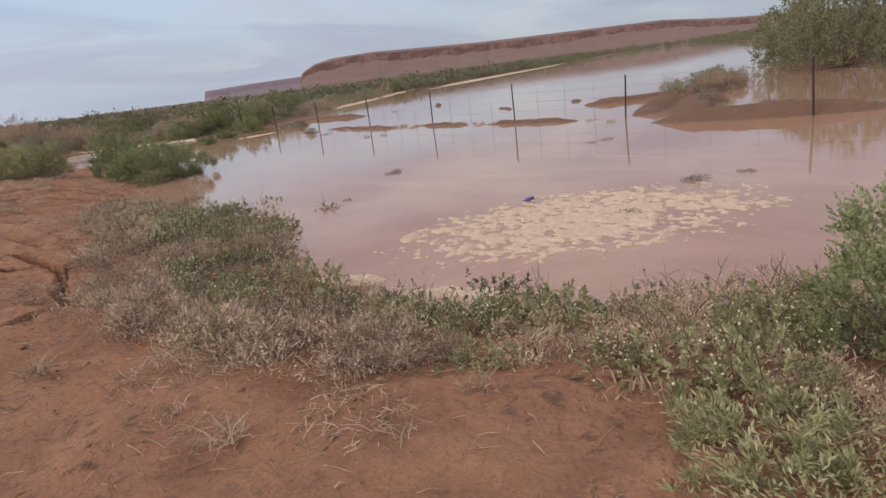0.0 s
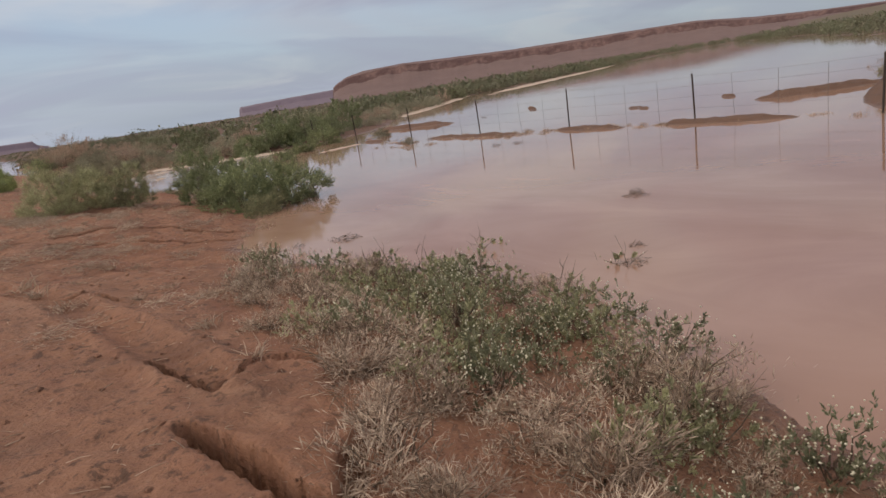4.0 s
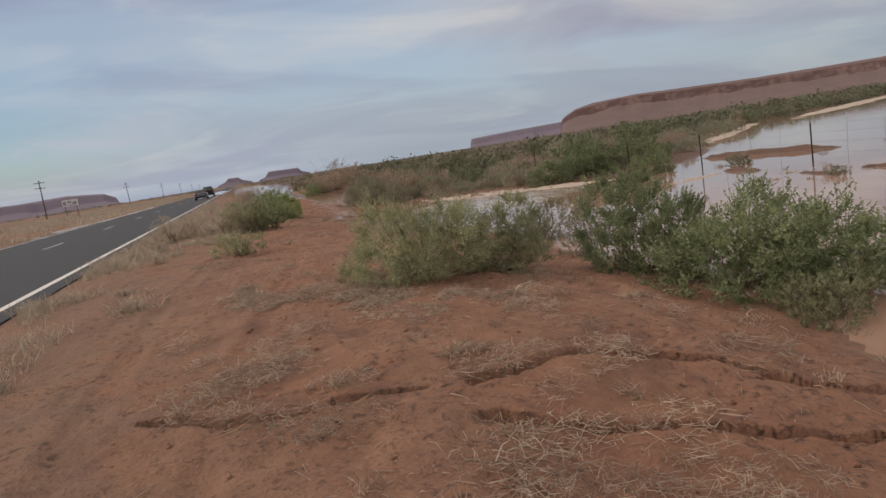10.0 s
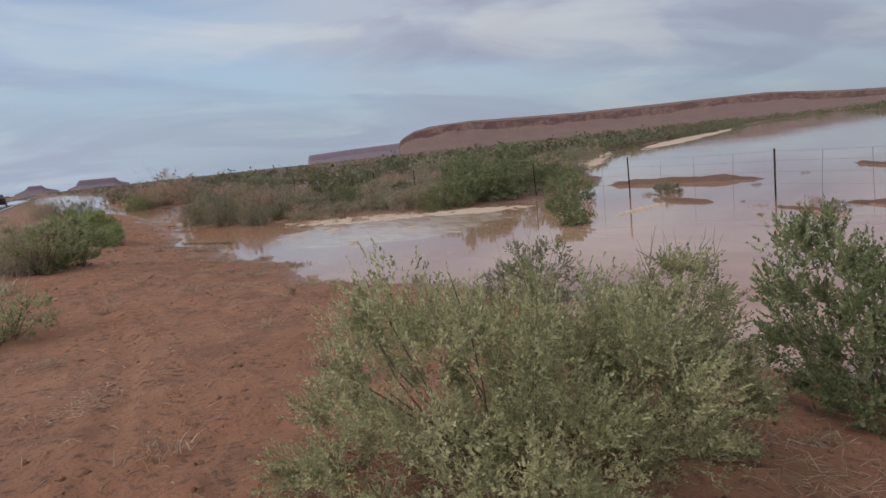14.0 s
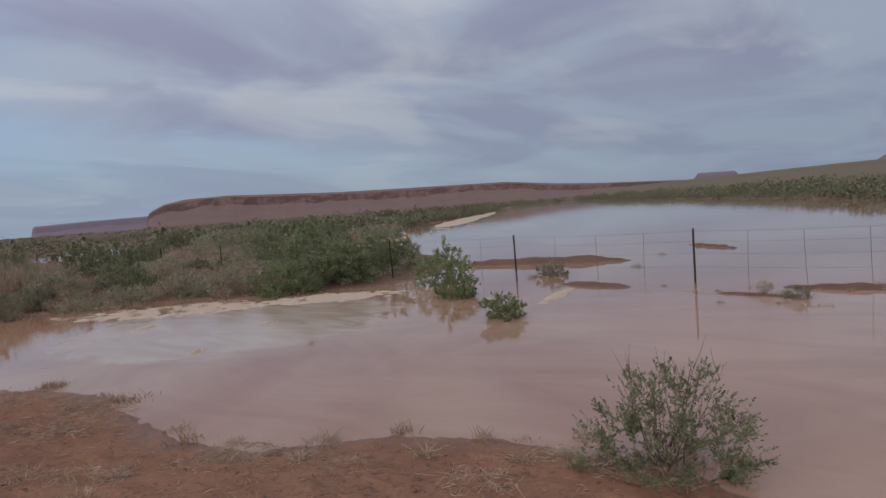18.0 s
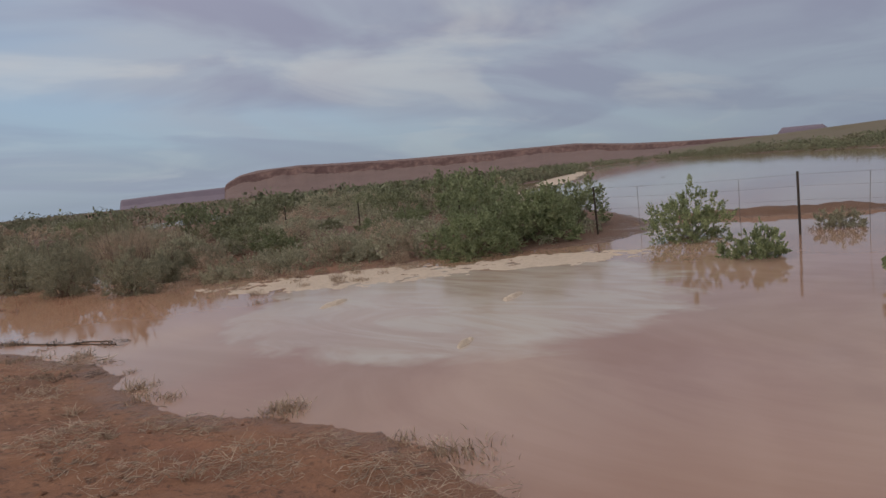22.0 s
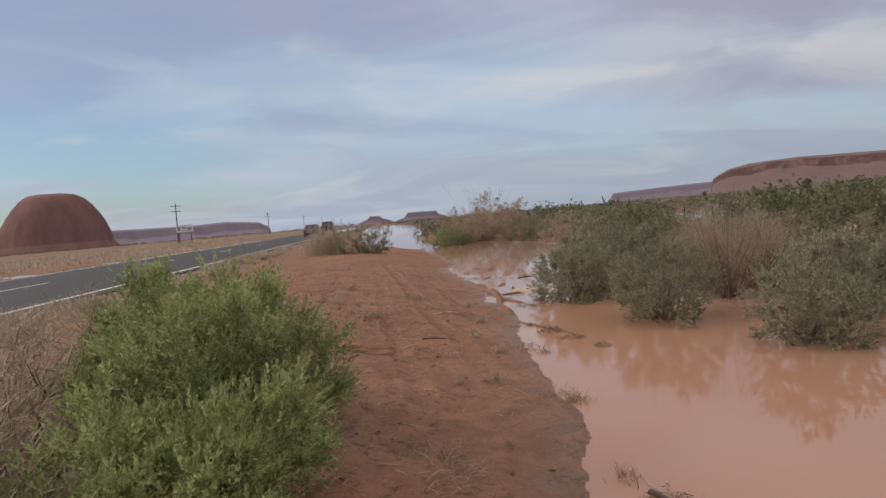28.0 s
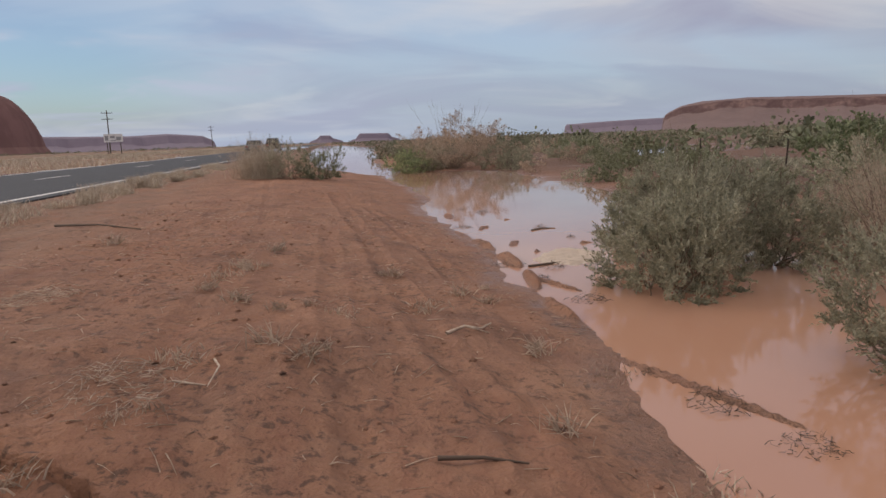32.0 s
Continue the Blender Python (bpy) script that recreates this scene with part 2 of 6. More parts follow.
def soil():
    m = Nodes("red_soil")
    pos = m.n("ShaderNodeNewGeometry").outputs["Position"]
    sep = m.n("ShaderNodeSeparateXYZ", Vector=pos)
    big, mid, fine = m.noise(0.35, 5, 0.6), m.noise(2.6, 5, 0.62), m.noise(38, 5, 0.65)
    streak = m.noise(1.0, 5, 0.6, m.coord((2.4, 0.28, 1)), 0.4)
    col = m.ramp(m.math("ADD", m.math("MULTIPLY", mid, 0.6), m.math("MULTIPLY", fine, 0.4)),
                 (0.25, (0.15, 0.078, 0.052)), (0.5, (0.28, 0.15, 0.098)), (0.78, (0.41, 0.242, 0.168)))
    col = m.mix(m.rng(big, 0.42, 0.66, 0, 0.55), col, (0.29, 0.142, 0.085))
    crust = m.rng(m.noise(1.15, 6, 0.68, None, 0.5), 0.50, 0.66)
    col = m.mix(m.math("MULTIPLY", crust, 0.6), col, (0.165, 0.088, 0.062))
    pale = m.rng(m.noise(0.8, 6, 0.7, m.coord((1.3, 0.8, 1)), 0.8), 0.53, 0.66)
    col = m.mix(m.math("MULTIPLY", pale, 0.3), col, (0.40, 0.245, 0.165))
    col = m.mix(m.rng(streak, 0.48, 0.72, 0, 0.5), col, (0.25, 0.115, 0.078))
    # silt left by the flood: paler on the far flats
    flat = m.rng(sep.outputs["X"], 7.0, 14.0)
    # straw litter on the road's shoulder
    sh = m.math("MULTIPLY", m.rng(sep.outputs["X"], 0.3, -2.4), m.rng(m.noise(1.7, 5, 0.65), 0.34, 0.56))
    col = m.mix(m.math("MULTIPLY", sh, 0.65), col, (0.225, 0.155, 0.112))
    far = m.math("MAXIMUM", m.rng(sep.outputs["Y"], 70.0, 160.0), m.rng(sep.outputs["X"], 50.0, 110.0))
    col = m.mix(m.math("MULTIPLY", far, 0.6), col, (0.17, 0.118, 0.073))
    # damp soil just above the water
    wet = m.rng(m.math("ADD", sep.outputs["Z"], m.math("MULTIPLY", mid, 0.09)), WATER + 0.10, WATER + 0.03)
    col = m.mix(m.math("MULTIPLY", wet, 0.5), col, (0.18, 0.108, 0.082))
    spk = m.rng(m.noise(140, 2), 0.68, 0.76)
    col = m.mix(m.math("MULTIPLY", spk, 0.5), col, (0.09, 0.045, 0.032))
    # trampled crumbs and rotted plant matter, in patches
    crumb = m.math("MULTIPLY", m.rng(m.noise(13, 6, 0.72, None, 0.4), 0.52, 0.62), m.rng(m.noise(0.9, 4, 0.6), 0.36, 0.56, 0.15, 0.85))
    col = m.mix(crumb, col, (0.105, 0.063, 0.046))
    dust = m.rng(m.noise(21, 5, 0.7, m.coord((1, 0.6, 1))), 0.60, 0.72, 0.0, 0.45)
    col = m.mix(dust, col, (0.36, 0.235, 0.17))
    col = m.mix(m.math("MULTIPLY", flat, 0.8), col, m.mix(mid, (0.075, 0.048, 0.038), (0.16, 0.105, 0.082)))
    rough = m.math("SUBTRACT", m.rng(mid, 0.3, 0.7, 0.78, 0.95), m.math("MULTIPLY", wet, 0.55))
    clods = m.n("ShaderNodeTexVoronoi", Scale=17.0)
    m.nt.links.new(m.coord(), clods.inputs["Vector"])
    nrm = m.bump(m.math("ADD", fine, m.math("MULTIPLY", clods.outputs["Distance"], 0.35)), 1.0, 0.03, m.bump(mid, 0.7, 0.10))
    return m.done(Base_Color=col, Roughness=rough, Normal=nrm, Specular_IOR_Level=0.3)


def flood_water():
    m = Nodes("muddy_water")
    big, mid = m.noise(0.12, 4, 0.6, None, 0.8), m.noise(0.55, 5, 0.6, m.coord((1, 0.45, 1)), 1.4)
    col = m.mix(m.rng(m.math("ADD", m.math("MULTIPLY", big, 0.6), m.math("MULTIPLY", mid, 0.4)), 0.35, 0.65),
                (0.27, 0.16, 0.114), (0.365, 0.242, 0.19))
    pos = m.n("ShaderNodeNewGeometry").outputs["Position"]
    sep = m.n("ShaderNodeSeparateXYZ", Vector=pos)
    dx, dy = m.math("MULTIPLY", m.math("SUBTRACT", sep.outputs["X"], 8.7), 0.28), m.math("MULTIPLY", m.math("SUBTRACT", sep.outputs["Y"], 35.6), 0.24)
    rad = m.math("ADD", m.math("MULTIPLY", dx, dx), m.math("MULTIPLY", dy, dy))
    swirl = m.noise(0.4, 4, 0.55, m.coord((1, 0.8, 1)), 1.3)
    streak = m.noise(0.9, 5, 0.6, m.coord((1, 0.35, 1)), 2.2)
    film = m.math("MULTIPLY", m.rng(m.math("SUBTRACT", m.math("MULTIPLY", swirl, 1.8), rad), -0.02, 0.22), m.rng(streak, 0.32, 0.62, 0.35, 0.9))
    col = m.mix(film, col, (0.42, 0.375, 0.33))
    col = m.mix(m.math("MULTIPLY", m.rng(sep.outputs["Y"], 34.0, 42.0), m.rng(sep.outputs["X"], 8.0, 5.5, 0.0, 0.8)), col, (0.40, 0.215, 0.142))
    rip = m.noise(7.0, 3, 0.5, m.coord((1, 0.55, 1)))
    swell = m.noise(1.1, 2, 0.5, m.coord((0.6, 1.0, 1)))
    nrm = m.bump(rip, 0.03, 0.02, m.bump(swell, 0.03, 0.10))
    return m.done(Base_Color=col, Roughness=m.math("ADD", m.rng(mid, 0.3, 0.7, 0.02, 0.07), m.math("MULTIPLY", film, 0.18)), IOR=1.33, Normal=nrm, Specular_IOR_Level=0.68)


def rock(name, low, cliff, cap, z0, z1, z2):
    """Layered sandstone: talus, cliff band and cap rock by height."""
    m = Nodes(name)
    pos = m.n("ShaderNodeNewGeometry").outputs["Position"]
    sep = m.n("ShaderNodeSeparateXYZ", Vector=pos)
    nz = m.noise(0.012, 5, 0.6)
    z = m.math("ADD", sep.outputs["Z"], m.math("MULTIPLY", m.math("SUBTRACT", nz, 0.5), (z2 - z0) * 0.5))
    col = m.mix(m.rng(z, z0, z1), low, cliff)
    col = m.mix(m.rng(z, z1 + (z2 - z1) * 0.6, z2), col, cap)
    bands = m.noise(0.05, 4, 0.6, m.coord((1.0, 1.0, 0.06)))
    col = m.mix(m.rng(bands, 0.42, 0.6, 0, 0.4), col, tuple(0.6 * c for c in cliff))
    gul = m.noise(0.03, 5, 0.65, m.coord((1, 1, 0.15)))
    col = m.mix(m.rng(gul, 0.5, 0.68, 0, 0.45), col, tuple(0.62 * c for c in cliff))
    return m.done(Base_Color=col, Roughness=0.95, Normal=m.bump(gul, 0.6, 5.0), Specular_IOR_Level=0.1)


SOIL, MUDDY = soil(), flood_water()
ASPHALT = simple("worn_asphalt", (0.017, 0.0175, 0.020), (0.040, 0.040, 0.043), 0.8, 0.75, 0.5, 0.006, 0, 90)
PAINT = simple("road_paint", (0.55, 0.53, 0.50), (0.74, 0.73, 0.70), 3.0, 0.6, 0.15, 0.002)
TALUS = simple("mesa_talus", (0.09, 0.06, 0.061), (0.20, 0.135, 0.124), 0.012, 0.95, 0.5, 6.0, 0, 0.05)


def broken_cliff():
    """Dark broken rock ledges that fade into the slope's own colour."""
    m = Nodes("mesa_cliff")
    ledge, fine = m.noise(0.011, 5, 0.65, m.coord((1, 1, 2.5)), 0.6), m.noise(0.06, 4, 0.6, m.coord((1, 1, 0.3)))
    col = m.mix(m.rng(ledge, 0.40, 0.60), (0.10, 0.064, 0.063), (0.17, 0.112, 0.104))
    col = m.mix(m.rng(fine, 0.4, 0.62, 0, 0.5), col, (0.075, 0.044, 0.046))
    return m.done(Base_Color=col, Roughness=0.95, Normal=m.bump(fine, 0.6, 8.0), Specular_IOR_Level=0.1)


CLIFF = broken_cliff()
CAP = simple("mesa_cap", (0.12, 0.075, 0.073), (0.17, 0.108, 0.102), 0.008, 0.95, 0.3, 4.0, 0, 0.05)
# the purple of distant haze is put into this rock's base colour
HAZED_ROCK = simple("hazed_mesa_rock", (0.135, 0.115, 0.155), (0.175, 0.14, 0.18), 0.01, 0.95, 0.3, 6.0, 0, 0.05)
ROCK_DOME = rock("dome_rock", (0.215, 0.128, 0.118), (0.20, 0.115, 0.11), (0.23, 0.14, 0.13), 5, 30, 110)
HILL = simple("scrub_hill", (0.085, 0.079, 0.05), (0.15, 0.112, 0.073), 0.02, 0.95, 0.2, 0.5, 0, 0.2)
LEAF_GREEN = leafy("saltbush_leaf", (0.175, 0.212, 0.105), (0.285, 0.325, 0.168), (0.46, 0.50, 0.285))
LEAF_BRIGHT = leafy("bright_leaf", (0.19, 0.235, 0.09), (0.32, 0.38, 0.155), (0.52, 0.57, 0.28))
LEAF_GREY = leafy("grey_green_leaf", (0.22, 0.228, 0.125), (0.35, 0.352, 0.205), (0.55, 0.545, 0.34))
LEAF_DULL = leafy("dull_leaf", (0.24, 0.23, 0.16), (0.345, 0.33, 0.235), (0.47, 0.45, 0.33))
LEAF_OLIVE = leafy("olive_leaf", (0.15, 0.16, 0.092), (0.23, 0.24, 0.145), (0.33, 0.335, 0.215))
ISLE_GREEN = leafy("island_leaf", (0.14, 0.165, 0.086), (0.205, 0.232, 0.125), (0.30, 0.325, 0.185))
BRUSH_GREEN = simple("brush_green", (0.10, 0.11, 0.066), (0.17, 0.178, 0.11), 0.35, 0.9, 0.0, 0.01, 0, 1.6)
BRUSH_DULL = simple("brush_dull", (0.105, 0.10, 0.066), (0.18, 0.165, 0.11), 0.35, 0.9, 0.0, 0.01, 0, 1.6)
LEAF_RUST = leafy("rusty_twig", (0.29, 0.21, 0.155), (0.42, 0.32, 0.24), (0.55, 0.44, 0.34))
STRAW = leafy("dry_straw", (0.31, 0.25, 0.185), (0.44, 0.365, 0.275), (0.60, 0.51, 0.395), 0.1)
TWIG = leafy("grey_twig", (0.28, 0.20, 0.145), (0.40, 0.31, 0.235), (0.56, 0.46, 0.36), 0.0)
BLOOM = simple("cream_bloom", (0.50, 0.48, 0.35), (0.68, 0.66, 0.53), 20, 0.8)
BARK = simple("shrub_bark", (0.10, 0.07, 0.05), (0.19, 0.14, 0.10), 20, 0.85)
FOAM = simple("tan_foam", (0.25, 0.19, 0.15), (0.65, 0.55, 0.455), 9.0, 0.9, 1.0, 0.04, 0, 15)
STEEL = simple("rusty_steel", (0.035, 0.03, 0.028), (0.075, 0.055, 0.045), 12, 0.6, 0.2, 0.003, 0.6)
WIRE = simple("fence_wire", (0.10, 0.09, 0.085), (0.16, 0.145, 0.135), 12, 0.75, 0.1, 0.001, 0.2)
POLEWOOD = simple("pole_wood", (0.06, 0.047, 0.038), (0.11, 0.09, 0.07), 3, 0.85)
DRIFT = simple("wet_debris", (0.055, 0.036, 0.026), (0.115, 0.078, 0.055), 14, 0.8)

# ---- mesh helpers ----


def mesh_np(name, verts, faces, smooth=False):
    """A mesh from arrays of places and of quads (or triangles)."""
    verts, faces = np.asarray(verts, np.float32), np.asarray(faces, np.int32)
    me = bpy.data.meshes.new(name)
    k = faces.shape[1]
    me.vertices.add(len(verts))
    me.vertices.foreach_set("co", verts.ravel())
    me.loops.add(faces.size)
    me.loops.foreach_set("vertex_index", faces.ravel())
    me.polygons.add(len(faces))
    me.polygons.foreach_set("loop_start", np.arange(0, faces.size, k, dtype=np.int32))
    if smooth:
        me.polygons.foreach_set("use_smooth", np.ones(len(faces), bool))
    me.update(calc_edges=True)
    return me


def part(name, data, material, parent=None, label="", kind=""):
    """ONE mesh object from a bmesh or a mesh, under a thing or a part."""
    if isinstance(data, bmesh.types.BMesh):
        me = bpy.data.meshes.new(name)
        data.to_mesh(me)
        data.free()
        data = me
    if material is not None and not data.materials:
        data.materials.append(material)
    ob = new(name, data)
    ob.parent = parent
    return tagged(ob, label, kind=kind)


def tubes(paths, radii, sides=5):
    """Tapered tubes along polylines: arrays of verts and quads."""
    vs, fs, base = [], [], 0
    a = np.linspace(0, 2 * np.pi, sides, endpoint=False)
    ca, sa = np.cos(a), np.sin(a)
    for p, r in zip(paths, radii):
        p = np.asarray(p, float)
        d = np.gradient(p, axis=0)
        d /= np.linalg.norm(d, axis=1)[:, None] + 1e-9
        ref = np.where(np.abs(d[:, 2:3]) > 0.8, [[1.0, 0, 0]], [[0, 0, 1.0]])
        u = np.cross(d, ref)
        u /= np.linalg.norm(u, axis=1)[:, None] + 1e-9
        w = np.cross(d, u)
        rr = np.broadcast_to(np.asarray(r, float), (len(p),))
        ring = p[:, None] + rr[:, None, None] * (ca[None, :, None] * u[:, None] + sa[None, :, None] * w[:, None])
        vs.append(ring.reshape(-1, 3))
        n = len(p)
        i = np.arange(n - 1)[:, None] * sides
        j = np.arange(sides)[None]
        k = (j + 1) % sides
        fs.append((base + np.stack([i + j, i + k, i + k + sides, i + j + sides], -1)).reshape(-1, 4))
        base += n * sides
    return np.concatenate(vs), np.concatenate(fs)


def leaves(tips, dirs, per, length, width, reach, rs, spread=0.9, droop=0.0):
    """Leaf quads in sprigs: per leaves along each sprig that ends at a tip and points along dirs."""
    n = len(tips)
    s = rs.uniform(0, 1, (n, per, 1))
    c = tips[:, None] - dirs[:, None] * s * reach
    c = c + rs.normal(0, reach * 0.16, (n, per, 3))
    d = dirs[:, None] + rs.normal(0, spread, (n, per, 3))
    d[..., 2] -= droop
    d /= np.linalg.norm(d, axis=2)[..., None]
    side = np.cross(d, rs.normal(0, 1, (n, per, 3)))
    side /= np.linalg.norm(side, axis=2)[..., None] + 1e-9
    ln = length * rs.uniform(0.6, 1.3, (n, per, 1))
    wd = width * rs.uniform(0.7, 1.3, (n, per, 1))
    v = np.stack([c, c + d * ln * 0.5 + side * wd * 0.5, c + d * ln, c + d * ln * 0.5 - side * wd * 0.5], 2)
    v = v.reshape(-1, 3)
    return v, np.arange(len(v)).reshape(-1, 4)


def hash2(ix, iy, seed):
    h = np.sin(ix * 127.1 + iy * 311.7 + seed * 74.7) * 43758.5453
    return h - np.floor(h)


def vnoise(x, y, seed=0):
    """Smooth value noise, 0 to 1."""
    ix, iy = np.floor(x), np.floor(y)
    fx, fy = x - ix, y - iy
    fx, fy = fx * fx * (3 - 2 * fx), fy * fy * (3 - 2 * fy)
    a, b = hash2(ix, iy, seed), hash2(ix + 1, iy, seed)
    c, d = hash2(ix, iy + 1, seed), hash2(ix + 1, iy + 1, seed)
    return (a * (1 - fx) + b * fx) * (1 - fy) + (c * (1 - fx) + d * fx) * fy


def fbm(x, y, seed=0, octaves=4):
    t, amp = 0.0, 0.5
    for k in range(octaves):
        t = t + amp * (vnoise(x, y, seed + k) - 0.5)
        x, y, amp = x * 2.03 + 5.2, y * 2.03 + 1.3, amp * 0.5
    return t

# ---- terrain ----
# the left bank's waterline: y, x
SHORE = np.array([(-40, 7), (-5, 5.4), (0, 5.0), (1.8, 4.65), (3.1, 3.75), (4.4, 3.15), (6, 3.0), (7.7, 3.3), (9, 3.7), (10.8, 3.8), (11.8, 3.6), (13, 3.4),
                  (14.4, 3.15), (15.4, 3.3), (16.2, 3.6), (17, 4.1), (18.6, 4.85), (20.5, 5.2), (24, 5.0), (25.4, 5.5), (27, 5.3), (27.9, 4.9), (29, 3.95), (30.1, 3.9),
                  (31.3, 4.1), (32.3, 4.35), (34, 4.0), (35.4, 3.75), (37.3, 4.1), (39, 3.8), (40.4, 3.4), (41.8, 3.7), (43.5, 3.75), (45, 3.95), (46.5, 4.35), (47.7, 4.3),
                  (49, 4.15), (51, 4.5), (56.4, 4.2), (59.3, 4.8), (64, 4.9), (71.6, 4.5), (73.5, 2.7), (90, 1.0), (140, -1.0), (250, -3.0), (4000, -3.0)], float)
# the flood's outline, its left side hidden under the bank
LAKE = np.array([(-4, -40), (44, -40), (36, -8), (29.5, 12.5), (58, 22), (86, 39), (140, 67), (250, 146), (190, 140), (121, 99), (72, 77), (54, 71), (29, 49), (19.5, 37.5), (14.2, 36),
                 (12.4, 39), (9.6, 40.8), (8.4, 42.4), (8.0, 44.4), (7.8, 46.8), (7.6, 48.8), (8.4, 50.8), (9.4, 55.5), (10, 63.3), (10.3, 72), (6.4, 73.6), (4.8, 78.7), (6, 100), (12, 200),
                 (6, 330), (-25, 330), (-10, 200), (-4, 100), (-6, 60)], float)
# mud bars and puddles: x, y, half length, half width, turn, height
BARS = [(14.9, 23.4, 4.2, 0.42, 88, 0.09), (15.3, 18.6, 2.2, 0.38, 86, 0.10), (15.4, 14.2, 2.6, 0.36, 92, 0.12), (14.8, 30.2, 1.5, 0.45, 80, 0.07),
        (19.7, 34.2, 3.6, 0.6, 104, 0.20), (13.9, 26.4, 1.4, 0.3, 80, 0.04), (21.5, 12.2, 5.4, 0.9, 14, 0.38), (15.6, 7.0, 3.0, 0.65, 109, 0.30), (18.6, 10.4, 3.4, 0.9, 24, 0.26), (21.4, 14.5, 2.7, 0.5, 135, 0.18), (4.35, 50.6, 0.7, 0.12, 100, 0.03), (4.9, 51.4, 0.5, 0.11, 70, 0.03), (4.6, 48.7, 0.8, 0.10, 110, 0.03), (5.1, 50.7, 0.35, 0.12, 40, 0.04), (4.35, 52.5, 0.9, 0.14, 95, 0.03), (4.9, 53.3, 0.5, 0.13, 60, 0.03), (4.6, 55.2, 0.9, 0.16, 85, 0.03), (5.6, 54.2, 0.5, 0.12, 30, 0.03),
        (20.5, 20.5, 1.5, 0.3, 60, 0.06), (22, 17.8, 1.3, 0.3, 40, 0.08), (6.0, 51.2, 0.5, 0.16, 30, 0.04), (4.5, 50.2, 0.8, 0.15, 88, 0.07),
        (4.28, 47.7, 0.8, 0.12, 92, 0.06), (4.42, 49.0, 0.8, 0.14, 82, 0.07), (4.45, 51.5, 0.8, 0.14, 95, 0.06), (4.45, 45.8, 1.2, 0.10, 110, 0.02), (24.5, 30, 2.0, 0.3, 50, 0.10)]
PUDDLES = [(31, 90, 11, 4.2, 49, 0.75), (11, 45, 2.2, 1.0, 20, 0.25), (15, 52, 3, 1.0, 60, 0.3), (9.5, 43.3, 1.6, 0.7, 30, 0.3)]
# dried cracks: polylines on the bank
CRACKS = [([(-1.0, 17.75), (-0.63, 17.45), (-0.07, 17.33), (0.31, 17.42), (0.68, 17.37)], 0.035, 0.10), ([(1.02, 17.35), (1.41, 17.47), (1.97, 17.53), (2.45, 17.4), (2.8, 17.2), (3.1, 16.8), (3.4, 16.6), (3.7, 16.57)], 0.05, 0.13),
          ([(0.9, 16.8), (1.26, 16.57), (1.88, 16.38), (2.32, 16.2), (2.82, 16.1), (3.36, 16.03)], 0.045, 0.12), ([(-0.8, 15.15), (-0.46, 14.6), (-0.19, 14.05)], 0.04, 0.10), ([(0.51, 12.64), (0.82, 12.45), (0.93, 12.05)], 0.03, 0.07),
          ([(0.75, 9.86), (0.82, 9.42), (0.87, 9.05), (0.98, 9.1), (1.18, 9.23)], 0.035, 0.12), ([(1.15, 9.22), (1.33, 9.33), (1.43, 9.24), (1.6, 9.05)], 0.04, 0.12), ([(0.6, 8.66), (0.77, 7.78), (0.81, 7.24), (0.67, 6.52), (0.67, 6.04), (0.37, 5.79), (0.14, 5.62)], 0.05, 0.16),
          ([(0.81, 7.3), (1.13, 7.85), (1.45, 8.04)], 0.045, 0.13), ([(0.35, 7.81), (0.77, 7.6)], 0.04, 0.10), ([(0.85, 45.0), (0.99, 44.75), (1.35, 44.63), (1.49, 44.37), (1.66, 44.35)], 0.026, 0.09),
          ([(0.7, 44.19), (1.07, 44.22), (1.44, 44.19), (1.52, 44.33)], 0.022, 0.07), ([(0.82, 43.91), (1.23, 44.09), (1.66, 44.2), (1.94, 44.11), (2.06, 44.0), (2.25, 43.95), (2.42, 44.05)], 0.028, 0.10), ([(1.78, 44.3), (2.35, 44.33)], 0.022, 0.08)]
# wheel ruts: polyline, half width, depth
TRACKS = [([(-0.02, 14.2), (0.46, 12.6), (0.71, 11.1), (0.88, 10.05), (0.95, 9.3)], 0.17, 0.045), ([(2.2, 34), (1.5, 40), (1.27, 46.3), (1.3, 52), (0.4, 62)], 0.10, 0.011), ([(1.55, 45.4), (1.8, 44.6), (2.2, 41), (2.6, 36)], 0.10, 0.011),
          ([(2.2, 52), (2.26, 46.9), (2.33, 45.4), (2.5, 43), (3.0, 38)], 0.10, 0.012), ([(2.3, 58), (2.86, 48.5), (2.95, 46.3), (3.15, 45.3), (3.3, 42.5)], 0.12, 0.02), ([(3.0, 56), (3.6, 48.3), (3.75, 46.8), (3.8, 45.5)], 0.10, 0.02),
          ([(0.5, 30), (0.58, 25), (-0.04, 21.2), (-0.5, 18.3), (-0.75, 15.6), (-0.8, 11), (-0.9, 4)], 0.12, 0.016), ([(-0.6, 30), (-1.35, 21.8), (-1.45, 16.8), (-1.6, 11), (-1.8, 4)], 0.12, 0.016)]


def poly_sd(x, y, pts):
    """Signed distance to a closed outline, positive inside."""
    best = np.full(x.shape, 1e9)
    inside = np.zeros(x.shape, bool)
    n = len(pts)
    for i in range(n):
        ax, ay = pts[i]
        bx, by = pts[(i + 1) % n]
        ex, ey = bx - ax, by - ay
        t = np.clip(((x - ax) * ex + (y - ay) * ey) / (ex * ex + ey * ey), 0, 1)
        best = np.minimum(best, (x - ax - t * ex) ** 2 + (y - ay - t * ey) ** 2)
        if ay != by:
            hit = ((ay > y) != (by > y)) & (x < ex * (y - ay) / ey + ax)
            inside ^= hit
    return np.where(inside, 1, -1) * np.sqrt(best)


